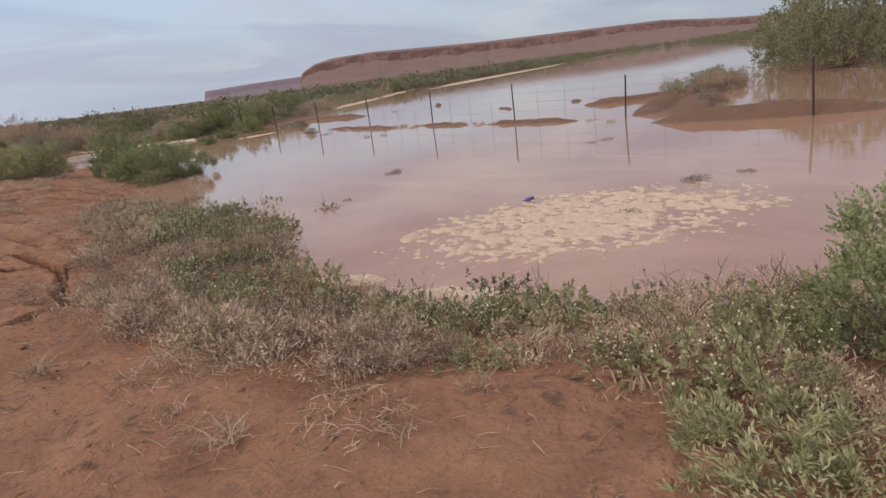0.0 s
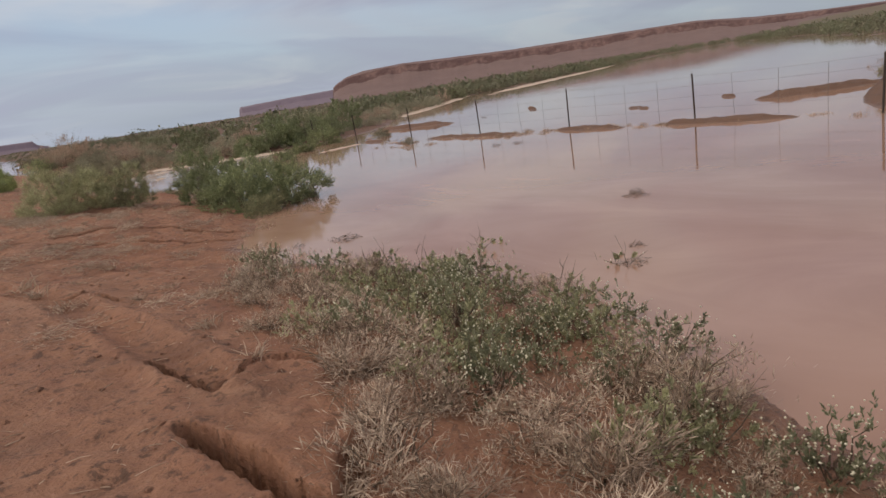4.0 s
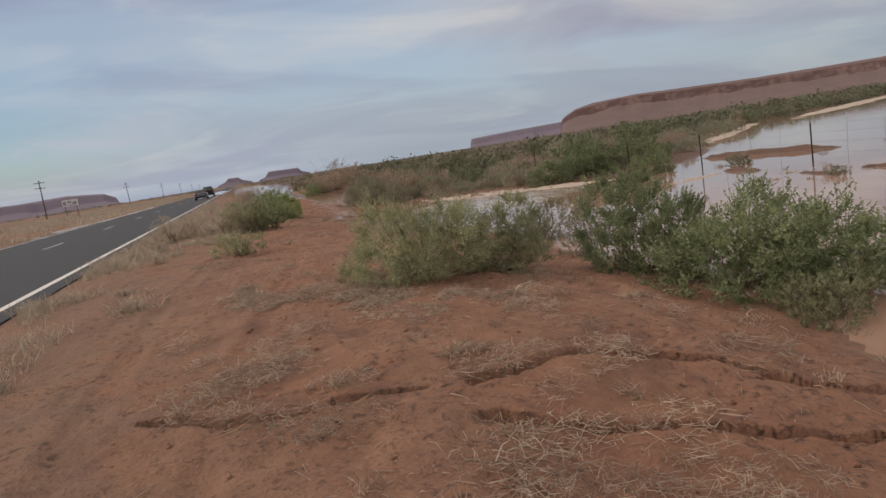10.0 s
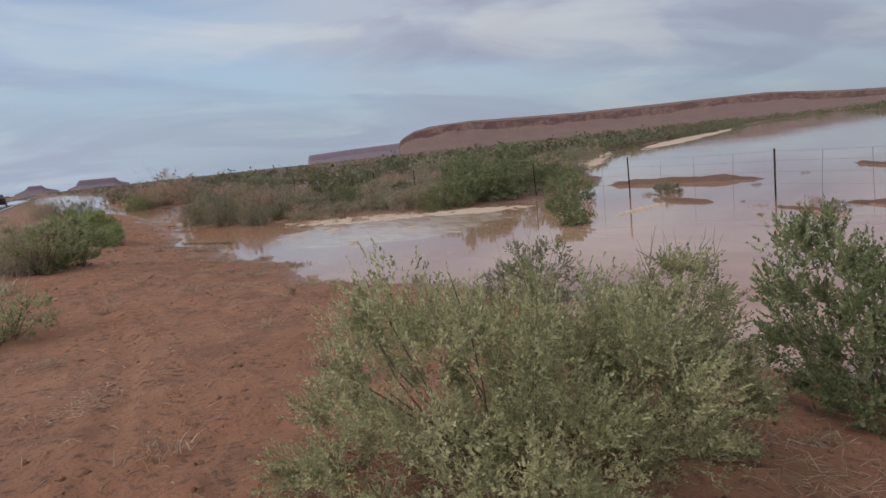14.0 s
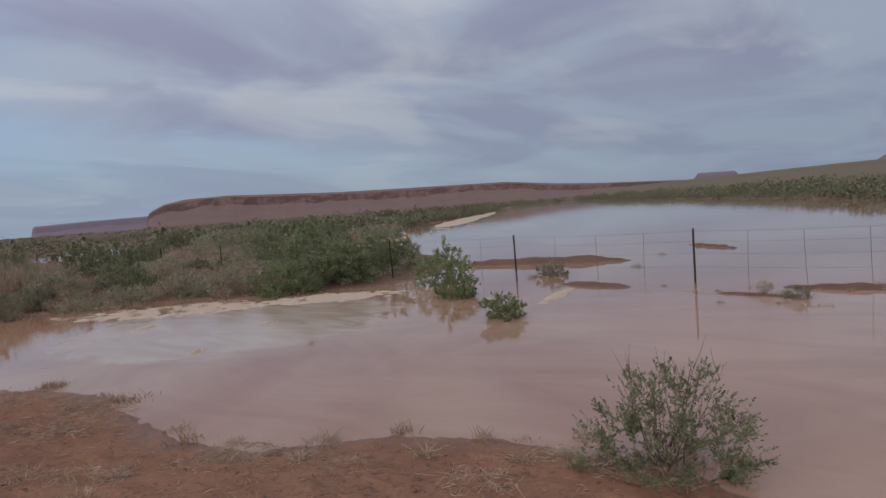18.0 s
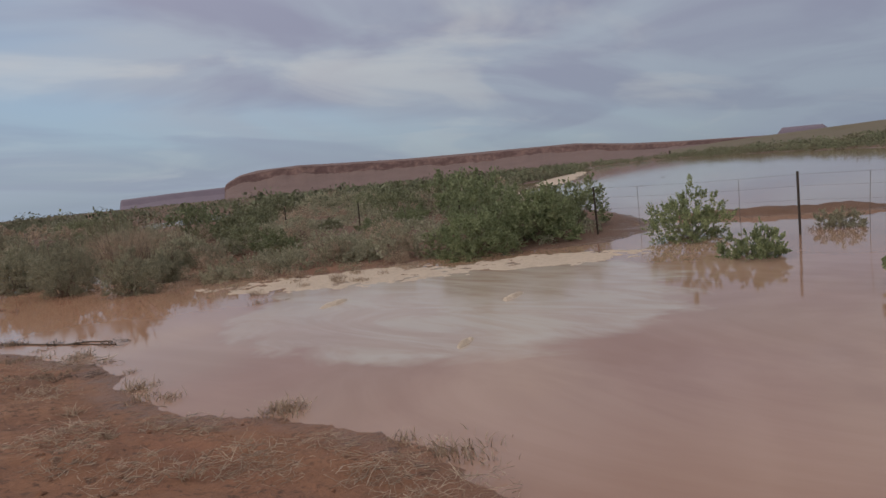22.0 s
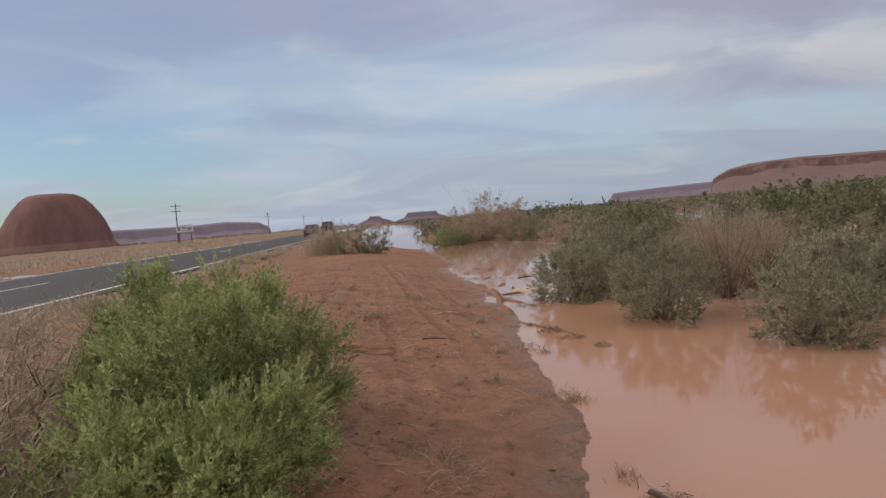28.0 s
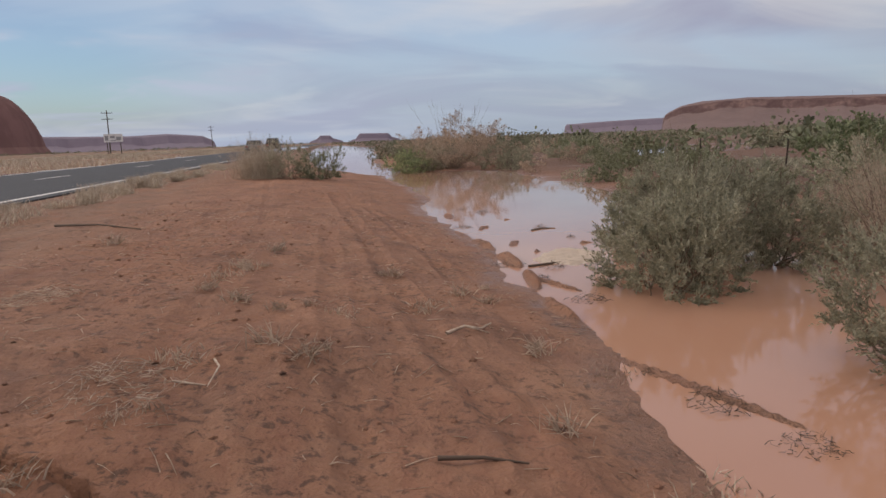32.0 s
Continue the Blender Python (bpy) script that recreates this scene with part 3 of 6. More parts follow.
def blob(x, y, cx, cy, rx, ry, turn):
    c, s = math.cos(radians(turn)), math.sin(radians(turn))
    u, v = (x - cx) * c + (y - cy) * s, -(x - cx) * s + (y - cy) * c
    return np.exp(-((u / rx) ** 2 + (v / ry) ** 2))


def shore_x(y):
    return np.interp(y, SHORE[:, 0], SHORE[:, 1])


def line_dist(x, y, pts):
    best = np.full(x.shape, 1e9)
    for (ax, ay), (bx, by) in zip(pts[:-1], pts[1:]):
        ex, ey = bx - ax, by - ay
        t = np.clip(((x - ax) * ex + (y - ay) * ey) / (ex * ex + ey * ey + 1e-9), 0, 1)
        best = np.minimum(best, (x - ax - t * ex) ** 2 + (y - ay - t * ey) ** 2)
    return np.sqrt(best)


def close_to(x, y, pts, far):
    """Which places lie in the box round a polyline."""
    p = np.array(pts)
    (x0, y0), (x1, y1) = p.min(0) - far, p.max(0) + far
    return (x > x0) & (x < x1) & (y > y0) & (y < y1)


def height(x, y, fine=True):
    """The ground's height at arrays of places."""
    x, y = np.asarray(x, float), np.asarray(y, float)
    near = np.hypot(x - 2, y - 25) < 90
    wob = fbm(x * 0.9, y * 0.9, 3, 4) * np.where(near, 0.55, 0.2)
    d = shore_x(y) - x + wob + np.where(near, fbm(x * 5.5, y * 5.5, 27, 3) * np.where(y > 37, 0.11, 0.26), 0)
    up = 0.70 * (1 - np.exp(-(np.clip(d, 0, None) / 2.4) ** 1.5))
    up = up * np.where(y > 36, 0.86, 1.0)
    bank = np.where(d > 0, up, -0.32 * (1 - np.exp(np.clip(d, -50, 0) / 0.9)))
    bank = np.where(x < -13.5, bank + 0.28 * np.clip((-13.5 - x) / 4, 0, 1), bank)
    sd = poly_sd(x, y, LAKE) + fbm(x * 0.5, y * 0.5, 11, 4) * 1.6
    out = np.clip(-sd, 0, None)
    right = np.where(sd > 0, -0.34 * (1 - np.exp(-sd / 0.9)), 0.20 * (1 - np.exp(-out / 3.0)) + np.clip(out, 0, 4) * 0.12 * fbm(x * 0.25, y * 0.25, 21, 4))
    z = np.maximum(bank, right)
    for cx, cy, rx, ry, a, h in BARS:
        z = np.maximum(z, -0.34 + (0.34 + h) * np.clip(1.25 * blob(x, y, cx, cy, rx, ry, a) + fbm(x * 1.3, y * 1.3, 5, 3) * 0.5 * blob(x, y, cx, cy, rx * 1.5, ry * 1.5, a), 0, 1))
    for cx, cy, rx, ry, a, h in PUDDLES:
        z = z - h * blob(x, y, cx, cy, rx, ry, a) * (bank < 0)
    road = np.clip(1 - np.maximum(np.abs(x + 8.3) - 4.9, 0) / 1.0, 0, 1)
    dry = np.clip(z / 0.12, 0, 1)
    if fine:
        rough = fbm(x * 1.6, y * 1.6, 31, 5) * 0.11 + fbm(x * 6, y * 6, 41, 4) * 0.05
        for pts, wide, deep in TRACKS:
            near = close_to(x, y, pts, 0.8)
            px, py = x[near], y[near]
            q = line_dist(px, py, pts) / wide
            tread = 1 + 0.35 * np.sin(py * 38 + px * 9)
            rough[near] += deep * 0.55 * np.exp(-((q - 1.4) * 2.6) ** 2) - deep * np.exp(-(q * 1.15) ** 4) * tread
        for pts, wide, deep in CRACKS:
            near = close_to(x, y, pts, 0.6)
            px, py = x[near], y[near]
            # the line wanders, coarsely and finely
            jx = fbm(px * 4, py * 4, 9, 3) * 0.10 + (vnoise(px * 17, py * 17, 8) - 0.5) * 0.028
            jy = fbm(px * 4, py * 4, 19, 3) * 0.10 + (vnoise(px * 17, py * 17, 18) - 0.5) * 0.028
            q = line_dist(px + jx, py + jy, pts) / (wide * (0.65 + 0.7 * vnoise(px * 3, py * 3, 4)))
            rough[near] += 0.015 * np.exp(-((q - 2.0) * 0.9) ** 2) - deep * 2.8 * np.exp(-q ** 8)
        z = z + rough * dry * (1 - road)
    z = z * (1 - road) + road * (0.70 - 0.05)
    return z + WATER


def axis(lo, hi, step, far, grow=1.11):
    """Grid lines: even between lo and hi, then wider and wider out to far."""
    mid = np.arange(lo, hi + step / 2, step)
    out, s, p = [], step, 0.0
    while p < far:
        s = min(s * grow, 400)
        p += s
        out.append(p)
    out = np.array(out)
    return np.concatenate([lo - out[::-1], mid, hi + out])


def build_ground():
    xs, ys = axis(-2.4, 5.0, 0.037, 4300, 1.17), axis(-0.4, 50, 0.075, 4300, 1.17)
    xs = np.concatenate([xs[xs < 0.1], np.arange(0.1, 3.75, 0.025), xs[xs >= 3.75]])
    for lo, hi, step in ((5.0, 17.0, 0.17), (17.0, 26.0, 0.4)):
        xs = np.concatenate([xs[xs < lo], np.arange(lo, hi, step), xs[xs >= hi]])
    for lo, hi, step in ((5.4, 10.0, 0.027), (11.9, 12.8, 0.027), (14.0, 17.9, 0.027), (43.7, 45.2, 0.027), (50.0, 76.0, 0.22)):
        ys = np.concatenate([ys[ys < lo], np.arange(lo, hi, step), ys[ys >= hi]])
    X, Y = np.meshgrid(xs, ys)
    Z = height(X, Y)
    v = np.stack([X, Y, Z], -1).reshape(-1, 3)
    nx, ny = len(xs), len(ys)
    i, j = np.meshgrid(np.arange(nx - 1), np.arange(ny - 1))
    a = (j * nx + i).ravel()
    f = np.stack([a, a + 1, a + nx + 1, a + nx], -1)
    g = part("ground", mesh_np("ground", v, f, True), SOIL)
    tagged(g, "rutted red desert soil sloping down to flood water", "ground", kind="structure")


def sheet(name, x0, x1, y0, y1, z, mat, thick=0.0):
    bm = bmesh.new()
    vs = [bm.verts.new((x, y, z)) for x, y in ((x0, y0), (x1, y0), (x1, y1), (x0, y1))]
    f = bm.faces.new(vs)
    if thick:
        r = bmesh.ops.extrude_face_region(bm, geom=[f])
        bmesh.ops.translate(bm, verts=[e for e in r["geom"] if isinstance(e, bmesh.types.BMVert)], vec=(0, 0, -thick))
        bmesh.ops.recalc_face_normals(bm, faces=bm.faces)
    return part(name, bm, mat)


build_ground()
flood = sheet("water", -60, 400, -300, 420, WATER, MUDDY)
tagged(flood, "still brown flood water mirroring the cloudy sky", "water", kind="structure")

# ---- road ----
ROAD_L, ROAD_R, ROAD_Z = -12.6, -3.65, 0.03


def build_road():
    r = sheet("road", ROAD_L, ROAD_R, -60, 900, ROAD_Z, ASPHALT, 0.12)
    tagged(r, "dark worn asphalt two-lane highway", "road", kind="structure")
    for nm, xa, xb in (("edge_line", -4.19, -4.03), ("far_edge_line", -12.25, -12.09)):
        s = sheet(nm, xa, xb, -60, 900, ROAD_Z + 0.004, PAINT)
        tagged(s, "white painted edge line on asphalt", "road marking", kind="structure")
    dash = None
    for k in range(28):
        y = -18.0 + 12.2 * k
        if dash is None:
            dash = sheet("centre_dash", -8.25, -8.12, 0, 3.05, 0, PAINT)
            dash.location = (0, y, ROAD_Z + 0.004)
            tagged(dash, "pale painted centre dash on asphalt", "road marking", "centre dashes", "structure")
        else:
            copy_thing(dash, pose(0, y, ROAD_Z + 0.004))


build_road()

# ---- distant rock ----


def ridge(name, profile, dist, depth, mats, label, seed, talus=0.45, base=-6.0, jag=0.05, step=0.12, category="mesa", eye=(1.0, 20.0), rim=0.86):
    """A mesa seen from the road: profile holds bearing and elevation in degrees of its rim, at a distance."""
    az = np.arange(profile[0][0], profile[-1][0] + 1e-6, step)
    el = np.interp(az, [p[0] for p in profile], [p[1] for p in profile])
    top = dist * np.tan(np.radians(el)) + 1.0
    top = top * (1 + jag * 0.3 * fbm(az * 2.2, az * 0 + seed, seed, 3))
    gul = vnoise(az * 1.6, az * 0 + seed, seed + 2) * 0.7 + vnoise(az * 5.1, az * 0 + seed, seed + 3) * 0.3
    rows = []
    wav = vnoise(az * 0.55, az * 0 + seed, seed + 4) * 0.6 + vnoise(az * 1.7, az * 0 + seed, seed + 5) * 0.25 + vnoise(az * 5.3, az * 0 + seed, seed + 6) * 0.15 - 0.5
    for frac, push, wave in ((0.0, -1.15, 0), (talus * 0.5, -0.55, 0), (talus, -0.16, 0.24), (talus + 0.04, -0.1, 0.22), (rim, -0.03, 0.10), (rim + 0.04, 0.03, 0.08), (1.0, 0.30, 0), (1.0, 1.0, 0), (0.0, 1.3, 0)):
        notch = (gul if frac >= talus else gul * 0.25) * (0.10 if 0.1 < frac < 0.95 and push < 0.3 else 0.04)
        r = dist + depth * (push + notch * 0.5)
        a = np.radians(az)
        z = base + (top - base) * (frac + wave * wav)
        rows.append(np.stack([eye[0] + np.sin(a) * r, eye[1] + np.cos(a) * r, z + 0 * r], -1))
    root = new(name)
    tagged(root, label, category)
    cliff, foot, cap = mats
    for nm, lo, hi, mat in (("talus_slope", 0, 2, foot), ("cliff_band", 2, 5, cliff), ("cap_rock", 5, 8, cap)):
        v = np.stack(rows[lo:hi + 1], 0)
        m, n = v.shape[:2]
        i, j = np.meshgrid(np.arange(n - 1), np.arange(m - 1))
        a = (j * n + i).ravel()
        part(nm, mesh_np(nm, v.reshape(-1, 3), np.stack([a, a + 1, a + n + 1, a + n], -1), True), mat, root)
    return root


RED, HAZED, SCRUB = (CLIFF, TALUS, CAP), (HAZED_ROCK, HAZED_ROCK, HAZED_ROCK), (HILL, HILL, HILL)
ridge("mesa", [(28.05, 0.05), (28.2, 1.15), (28.6, 1.45), (29.5, 1.9), (31, 2.2), (34.4, 2.32), (43.7, 1.98), (52, 1.88), (58.6, 1.78), (63, 1.28), (67, 1.0), (72.6, 0.75), (79, 0.4)], 3000, 330, RED,
      "long red sandstone mesa with a banded cliff", 1, 0.6, rim=0.86)
ridge("far_mesa", [(20.1, 0.02), (20.25, 0.76), (24, 0.9), (28.5, 1.0), (31, 0.9)], 4000, 160, HAZED, "low hazy mesa with a flat top", 2, 0.45)
ridge("butte", [(-1.9, 0.1), (-1.2, 0.36), (-0.95, 0.62), (-0.1, 0.6), (0.15, 0.35), (1.0, 0.1)], 4100, 60, HAZED, "small hazy purple butte on the horizon", 3, 0.5, step=0.06, category="butte")
ridge("butte", [(1.6, 0.1), (2.1, 0.25), (2.4, 0.68), (4.9, 0.64), (5.2, 0.3), (5.9, 0.1)], 4100, 80, HAZED, "broad hazy purple butte on the horizon", 4, 0.4, step=0.06, category="butte")
ridge("far_mesa", [(-44, 1.4), (-38, 1.5), (-30, 1.4), (-22, 1.25), (-16, 1.1), (-13, 1.2), (-10.4, 0.95), (-9.9, 0.68), (-9.6, 0.55), (-9.42, 0.02)], 2500, 200, HAZED,
      "long mesa beyond the road, tinted purple by haze", 5, 0.4)
ridge("hill", [(66, 0.35), (70, 0.62), (73, 0.74), (80, 0.98), (84, 1.1), (88, 1.2), (92, 1.38), (100, 1.3), (115, 0.6)], 1400, 500, SCRUB, "low scrub-covered brown hill", 6, 0.7, jag=0.01, category="hill")
ridge("butte", [(74.0, 0.5), (74.5, 1.15), (77.2, 1.1), (77.8, 0.6)], 3200, 60, HAZED, "small flat-topped butte behind the hill", 7, 0.4, step=0.06, category="butte")
ridge("butte", [(86.5, 0.8), (87.3, 1.35), (88.5, 1.6), (89.2, 1.45), (89.9, 1.1), (90.4, 0.8)], 3200, 60, HAZED, "small rounded butte behind the hill", 8, 0.4, step=0.06, category="butte")


def build_dome():
    """Rounded sandstone butte with sheer streaked sides."""
    d, az = 1250.0, radians(-25.5)
    c = np.array([2 + math.sin(az) * d, 33 + math.cos(az) * d])
    u = np.array([math.cos(az), -math.sin(az)])
    w = np.array([math.sin(az), math.cos(az)])
    prof = [(-0.02, 1.2), (0.06, 1.08), (0.15, 1.0), (0.32, 0.95), (0.5, 0.87), (0.66, 0.78), (0.79, 0.69), (0.89, 0.59), (0.95, 0.50), (0.985, 0.43), (1.0, 0.34), (1.005, 0.02)]
    n = 96
    a = np.linspace(0, 2 * np.pi, n, endpoint=False)
    rows = []
    for fr, rad in prof:
        rr = rad * (1 + 0.10 * fbm(np.cos(a) * 2 + fr, np.sin(a) * 2, 51, 4) + 0.22 * (0.05 < fr < 0.97) * np.abs(fbm(np.cos(a) * 4, np.sin(a) * 4 + fr * 0.5, 53, 4)))
        lo = 1 + 0.03 * np.clip(np.cos(a), 0, 1) * 4 * fr * (1 - fr) + 0.12 * np.clip(-np.cos(a), 0, 1) * (1 - fr) ** 2
        p = c[None] + 80 * (rr * np.cos(a) * lo)[:, None] * u + 80 * (rr * np.sin(a))[:, None] * w
        rows.append(np.concatenate([p, np.full((n, 1), -3 + 97 * fr)], 1))
    root = new("sandstone_dome")
    tagged(root, "rounded red sandstone butte with streaked sheer sides", "butte")
    for nm, lo, hi in (("talus_apron", 0, 2), ("cliff_face", 2, 8), ("cap_rock", 8, len(prof) - 1)):
        v = np.concatenate(rows[lo:hi + 1])
        i, j = np.meshgrid(np.arange(n), np.arange(hi - lo))
        k = (i + 1) % n
        f = np.stack([j * n + i, j * n + k, (j + 1) * n + k, (j + 1) * n + i], -1).reshape(-1, 4)
        part(nm, mesh_np(nm, v, f, True), ROCK_DOME, root)


build_dome()

# ---- shrubs ----


def shoots(rs, tip, grow, leaf, wide, length, per, bend=0.3):
    """Leafy shoots: per leaves set round each short curved shoot that ends at a tip; arrays of verts and quads."""
    n = len(tip)
    ln = length * rs.uniform(0.6, 1.4, (n, 1, 1))
    s = rs.uniform(0, 1, (n, per, 1)) ** 0.8
    side = rs.normal(0, 1, (n, 1, 3))
    ax = grow[:, None]
    c = tip[:, None] - ax * ln * (1 - s) + side * ln * bend * 0.5 * (s - 1) * s
    p = rs.normal(0, 1, (n, per, 3))
    p -= ax * (p * ax).sum(2, keepdims=True)
    p /= np.linalg.norm(p, axis=2, keepdims=True) + 1e-9
    d = p * (1.05 - 0.6 * s) + ax * (0.45 + 0.8 * s) + rs.normal(0, 0.22, (n, per, 3)) + np.array([0, 0, 0.18])
    d /= np.linalg.norm(d, axis=2, keepdims=True)
    flat = np.cross(d, ax + rs.normal(0, 0.45, (n, per, 3)))
    flat /= np.linalg.norm(flat, axis=2, keepdims=True) + 1e-9
    ll = leaf * rs.uniform(0.65, 1.3, (n, per, 1)) * (1.1 - 0.4 * s)
    w = ll * wide * rs.uniform(0.8, 1.2, (n, per, 1)) * 0.5
    v = np.stack([c, c + d * ll * 0.55 + flat * w, c + d * ll, c + d * ll * 0.55 - flat * w], 2).reshape(-1, 3)
    return v, np.arange(len(v)).reshape(-1, 4)


def shrub(name, seed, w, h, n, per, leaf, mat, label, lobes=9, reach=0.16, wide=0.42, spread=0.75, stems=None, bloom=0, bare=0, trunk=0.012, puff=1.0, category="shrub", airy=0.35, lift=0.16, sprig=17, wispy=False, each=24, tuft=0.15):
    """A bush: stems from the root, rounded lobes of shoots on a dome, leaves round each shoot. w, h: width and height in metres."""
    rs = np.random.RandomState(seed)
    dx, dy = w / 2, w / 2
    root = new(name)
    tagged(root, label, category)
    lobes = int(lobes * 1.8)
    ang = rs.uniform(0, 2 * np.pi, lobes)
    rad = np.sqrt(rs.uniform(0.0, 1, lobes)) * 0.72
    lc = np.stack([np.cos(ang) * rad * dx, np.sin(ang) * rad * dy, h * (lift + (0.70 - lift) * rs.uniform(0.0, 1, lobes)) * (1 - 0.55 * rad ** 2)], -1)
    lr = np.stack([dx * rs.uniform(0.2, 0.36, lobes), dy * rs.uniform(0.2, 0.36, lobes), h * rs.uniform(0.16, 0.30, lobes)], -1)
    plumes = max(14, n // sprig if wispy else n * per // each)
    d = rs.normal(0, 1, (max(plumes, 500) * 3, 3))
    which = rs.randint(0, lobes, len(d))
    d[:, 2] = np.abs(d[:, 2]) * 1.1 - 0.45
    d /= np.linalg.norm(d, axis=1)[:, None]
    tip = lc[which] + d * lr[which] * (rs.uniform(0.72, 1.1, (len(d), 1)) if wispy else 1.0)
    deep = np.linalg.norm((tip[:, None] - lc[None]) / lr[None], axis=2).min(1)
    if wispy:
        pick = np.argsort(-(deep + rs.uniform(0, 0.35, len(d))) + 9 * (tip[:, 2] < 0.02 * h))[:plumes]
        tip, d = tip[pick], d[pick]
        spike = rs.uniform(0, 1, plumes) < 0.16
        tip[spike, 2] += rs.uniform(0.03, 0.14, spike.sum()) * h
    else:
        # rounded tufts set close over the crown, each a ball of shoots
        seat, out = tip[(deep > 0.9) & (tip[:, 2] > 0.03 * h)], d[(deep > 0.9) & (tip[:, 2] > 0.03 * h)]
        keep = []
        for i in range(len(seat)):
            if not keep or ((seat[keep] - seat[i]) ** 2).sum(1).min() > (1.15 * tuft) ** 2:
                keep.append(i)
        seat, out = seat[keep], out[keep]
        own = rs.randint(0, len(seat), plumes)
        size = tuft * rs.uniform(0.7, 1.3, len(seat))
        d = rs.normal(0, 1, (plumes, 3)) + 0.7 * out[own] + np.array([0, 0, 0.3])
        d /= np.linalg.norm(d, axis=1)[:, None]
        tip = seat[own] + d * (size[own] * rs.uniform(0.35, 1.08, plumes))[:, None]
        finger = rs.uniform(0, 1, plumes) < 0.04
        tip[finger] += (d[finger] * 0.5 + np.array([0, 0, 0.8])) * tuft * rs.uniform(0.1, 0.4, (finger.sum(), 1))
    tip[:, 2] = np.clip(tip[:, 2], 0.05 * h, None)
    root_way = tip - np.array([0, 0, -0.1 * h])
    root_way /= np.linalg.norm(root_way, axis=1)[:, None] + 1e-9
    grow = d * 0.75 + root_way * 0.45 + np.array([0, 0, 0.16]) + rs.normal(0, 0.15, (plumes, 3))
    grow /= np.linalg.norm(grow, axis=1)[:, None]
    if wispy:
        start = tip - grow * reach * 1.9 * rs.uniform(0.7, 1.3, (plumes, 1))
        m = n * per // plumes
        s = rs.uniform(0, 1, (plumes, m, 1)) ** 0.75
        fat = reach * 0.5 * puff * rs.uniform(0.7, 1.3, (plumes, 1, 1))
        off = rs.normal(0, 1, (plumes, m, 3))
        c = start[:, None] + (tip - start)[:, None] * s + off * fat * (1.06 - s) * airy * 2.4
        way = grow[:, None] * 0.9 + off * 0.55 + rs.normal(0, spread * 0.5, (plumes, m, 3)) + np.array([0, 0, 0.22])
        v, f = leaves(c.reshape(-1, 3), (way / np.linalg.norm(way, axis=2)[..., None]).reshape(-1, 3), 1, leaf, leaf * wide, 0.001, rs, 0.25)
    else:
        v, f = shoots(rs, tip, grow, leaf, wide, tuft * 0.75, each)
    # bring the crown to its width and height
    fit = np.array([dx / np.percentile(np.abs(v[:, 0]), 96.5), dy / np.percentile(np.abs(v[:, 1]), 96.5), h / np.percentile(v[:, 2], 98.5)])
    v, tip = v * fit, tip * fit
    v[:, 2] = np.maximum(v[:, 2], 0.0)
    n = plumes
    part("foliage", mesh_np("foliage", v, f), mat, root)
    paths, rads = [], []
    for k in range(stems or lobes * (4 if wispy else 2)):
        t = tip[rs.randint(n)] * rs.uniform(0.75, 1.0)
        b = np.array([rs.normal(0, 0.05 * w), rs.normal(0, 0.05 * w), -0.03])
        m = b * 0.5 + t * 0.5 + rs.normal(0, 0.05, 3) * h - np.array([0, 0, 0.06 * h])
        paths.append(np.array([b, (b + m) / 2 + rs.normal(0, 0.015, 3), m, (m + t) / 2 + rs.normal(0, 0.02, 3), t]))
        rads.append(np.linspace(trunk * rs.uniform(0.5, 1.0), 0.002, 5))
    for k in range(bare):
        t = np.array([rs.normal(0, 0.42) * dx, rs.normal(0, 0.42) * dy, h * rs.uniform(0.95, 1.35)])
        b = np.array([t[0] * 0.3, t[1] * 0.3, 0.2 * h])
        m = (b + t) / 2 + rs.normal(0, 0.05, 3)
        paths.append(np.array([b, m, t]))
        rads.append(np.array([0.004, 0.0025, 0.001]))
        for q in range(3):
            s0 = m + (t - m) * rs.uniform(0, 0.8)
            e0 = s0 + (t - b) * 0.18 + rs.normal(0, 0.07, 3)
            paths.append(np.array([s0, (s0 + e0) / 2 + rs.normal(0, 0.01, 3), e0]))
            rads.append(np.array([0.003, 0.002, 0.001]))
    v, f = tubes(paths, rads, 4)
    part("woody_frame", mesh_np("woody_frame", v, f, True), BARK, root)
    if bloom:
        pick = rs.randint(0, n, bloom)
        c = tip[pick] + grow[pick] * 0.015 + rs.normal(0, 0.02, (bloom, 3))
        s = rs.uniform(0.004, 0.0085, (bloom, 1, 1))
        o = np.array([(1, 0, 0), (0, 1, 0), (-1, 0, 0), (0, -1, 0), (0, 0, 1), (0, 0, -1)], float)
        v = (c[:, None] + o[None] * s).reshape(-1, 3)
        t = np.array([(0, 1, 4), (1, 2, 4), (2, 3, 4), (3, 0, 4), (1, 0, 5), (2, 1, 5), (3, 2, 5), (0, 3, 5)])
        f = (np.arange(bloom)[:, None, None] * 6 + t[None]).reshape(-1, 3)
        part("blossom", mesh_np("blossom", v, f), BLOOM, root, "tiny cream flower heads")
    return root


def ground_z(x, y):
    return float(height(np.array([x]), np.array([y]), False)[0])


def stand(ob, x, y, turn=0, z=None, s=1.0):
    ob.matrix_basis = pose(x, y, max(ground_z(x, y), WATER - 0.06) - 0.03 if z is None else z, 0, 0, turn) @ Matrix.Diagonal((s, s, s, 1))
    return ob


def again(ob, x, y, turn=0, sx=1.0, sz=1.0, z=None):
    zz = ground_z(x, y) - 0.03 if z is None else z
    return copy_thing(ob, pose(x, y, zz, 0, 0, turn) @ Matrix.Diagonal((sx, sx, sz, 1)))


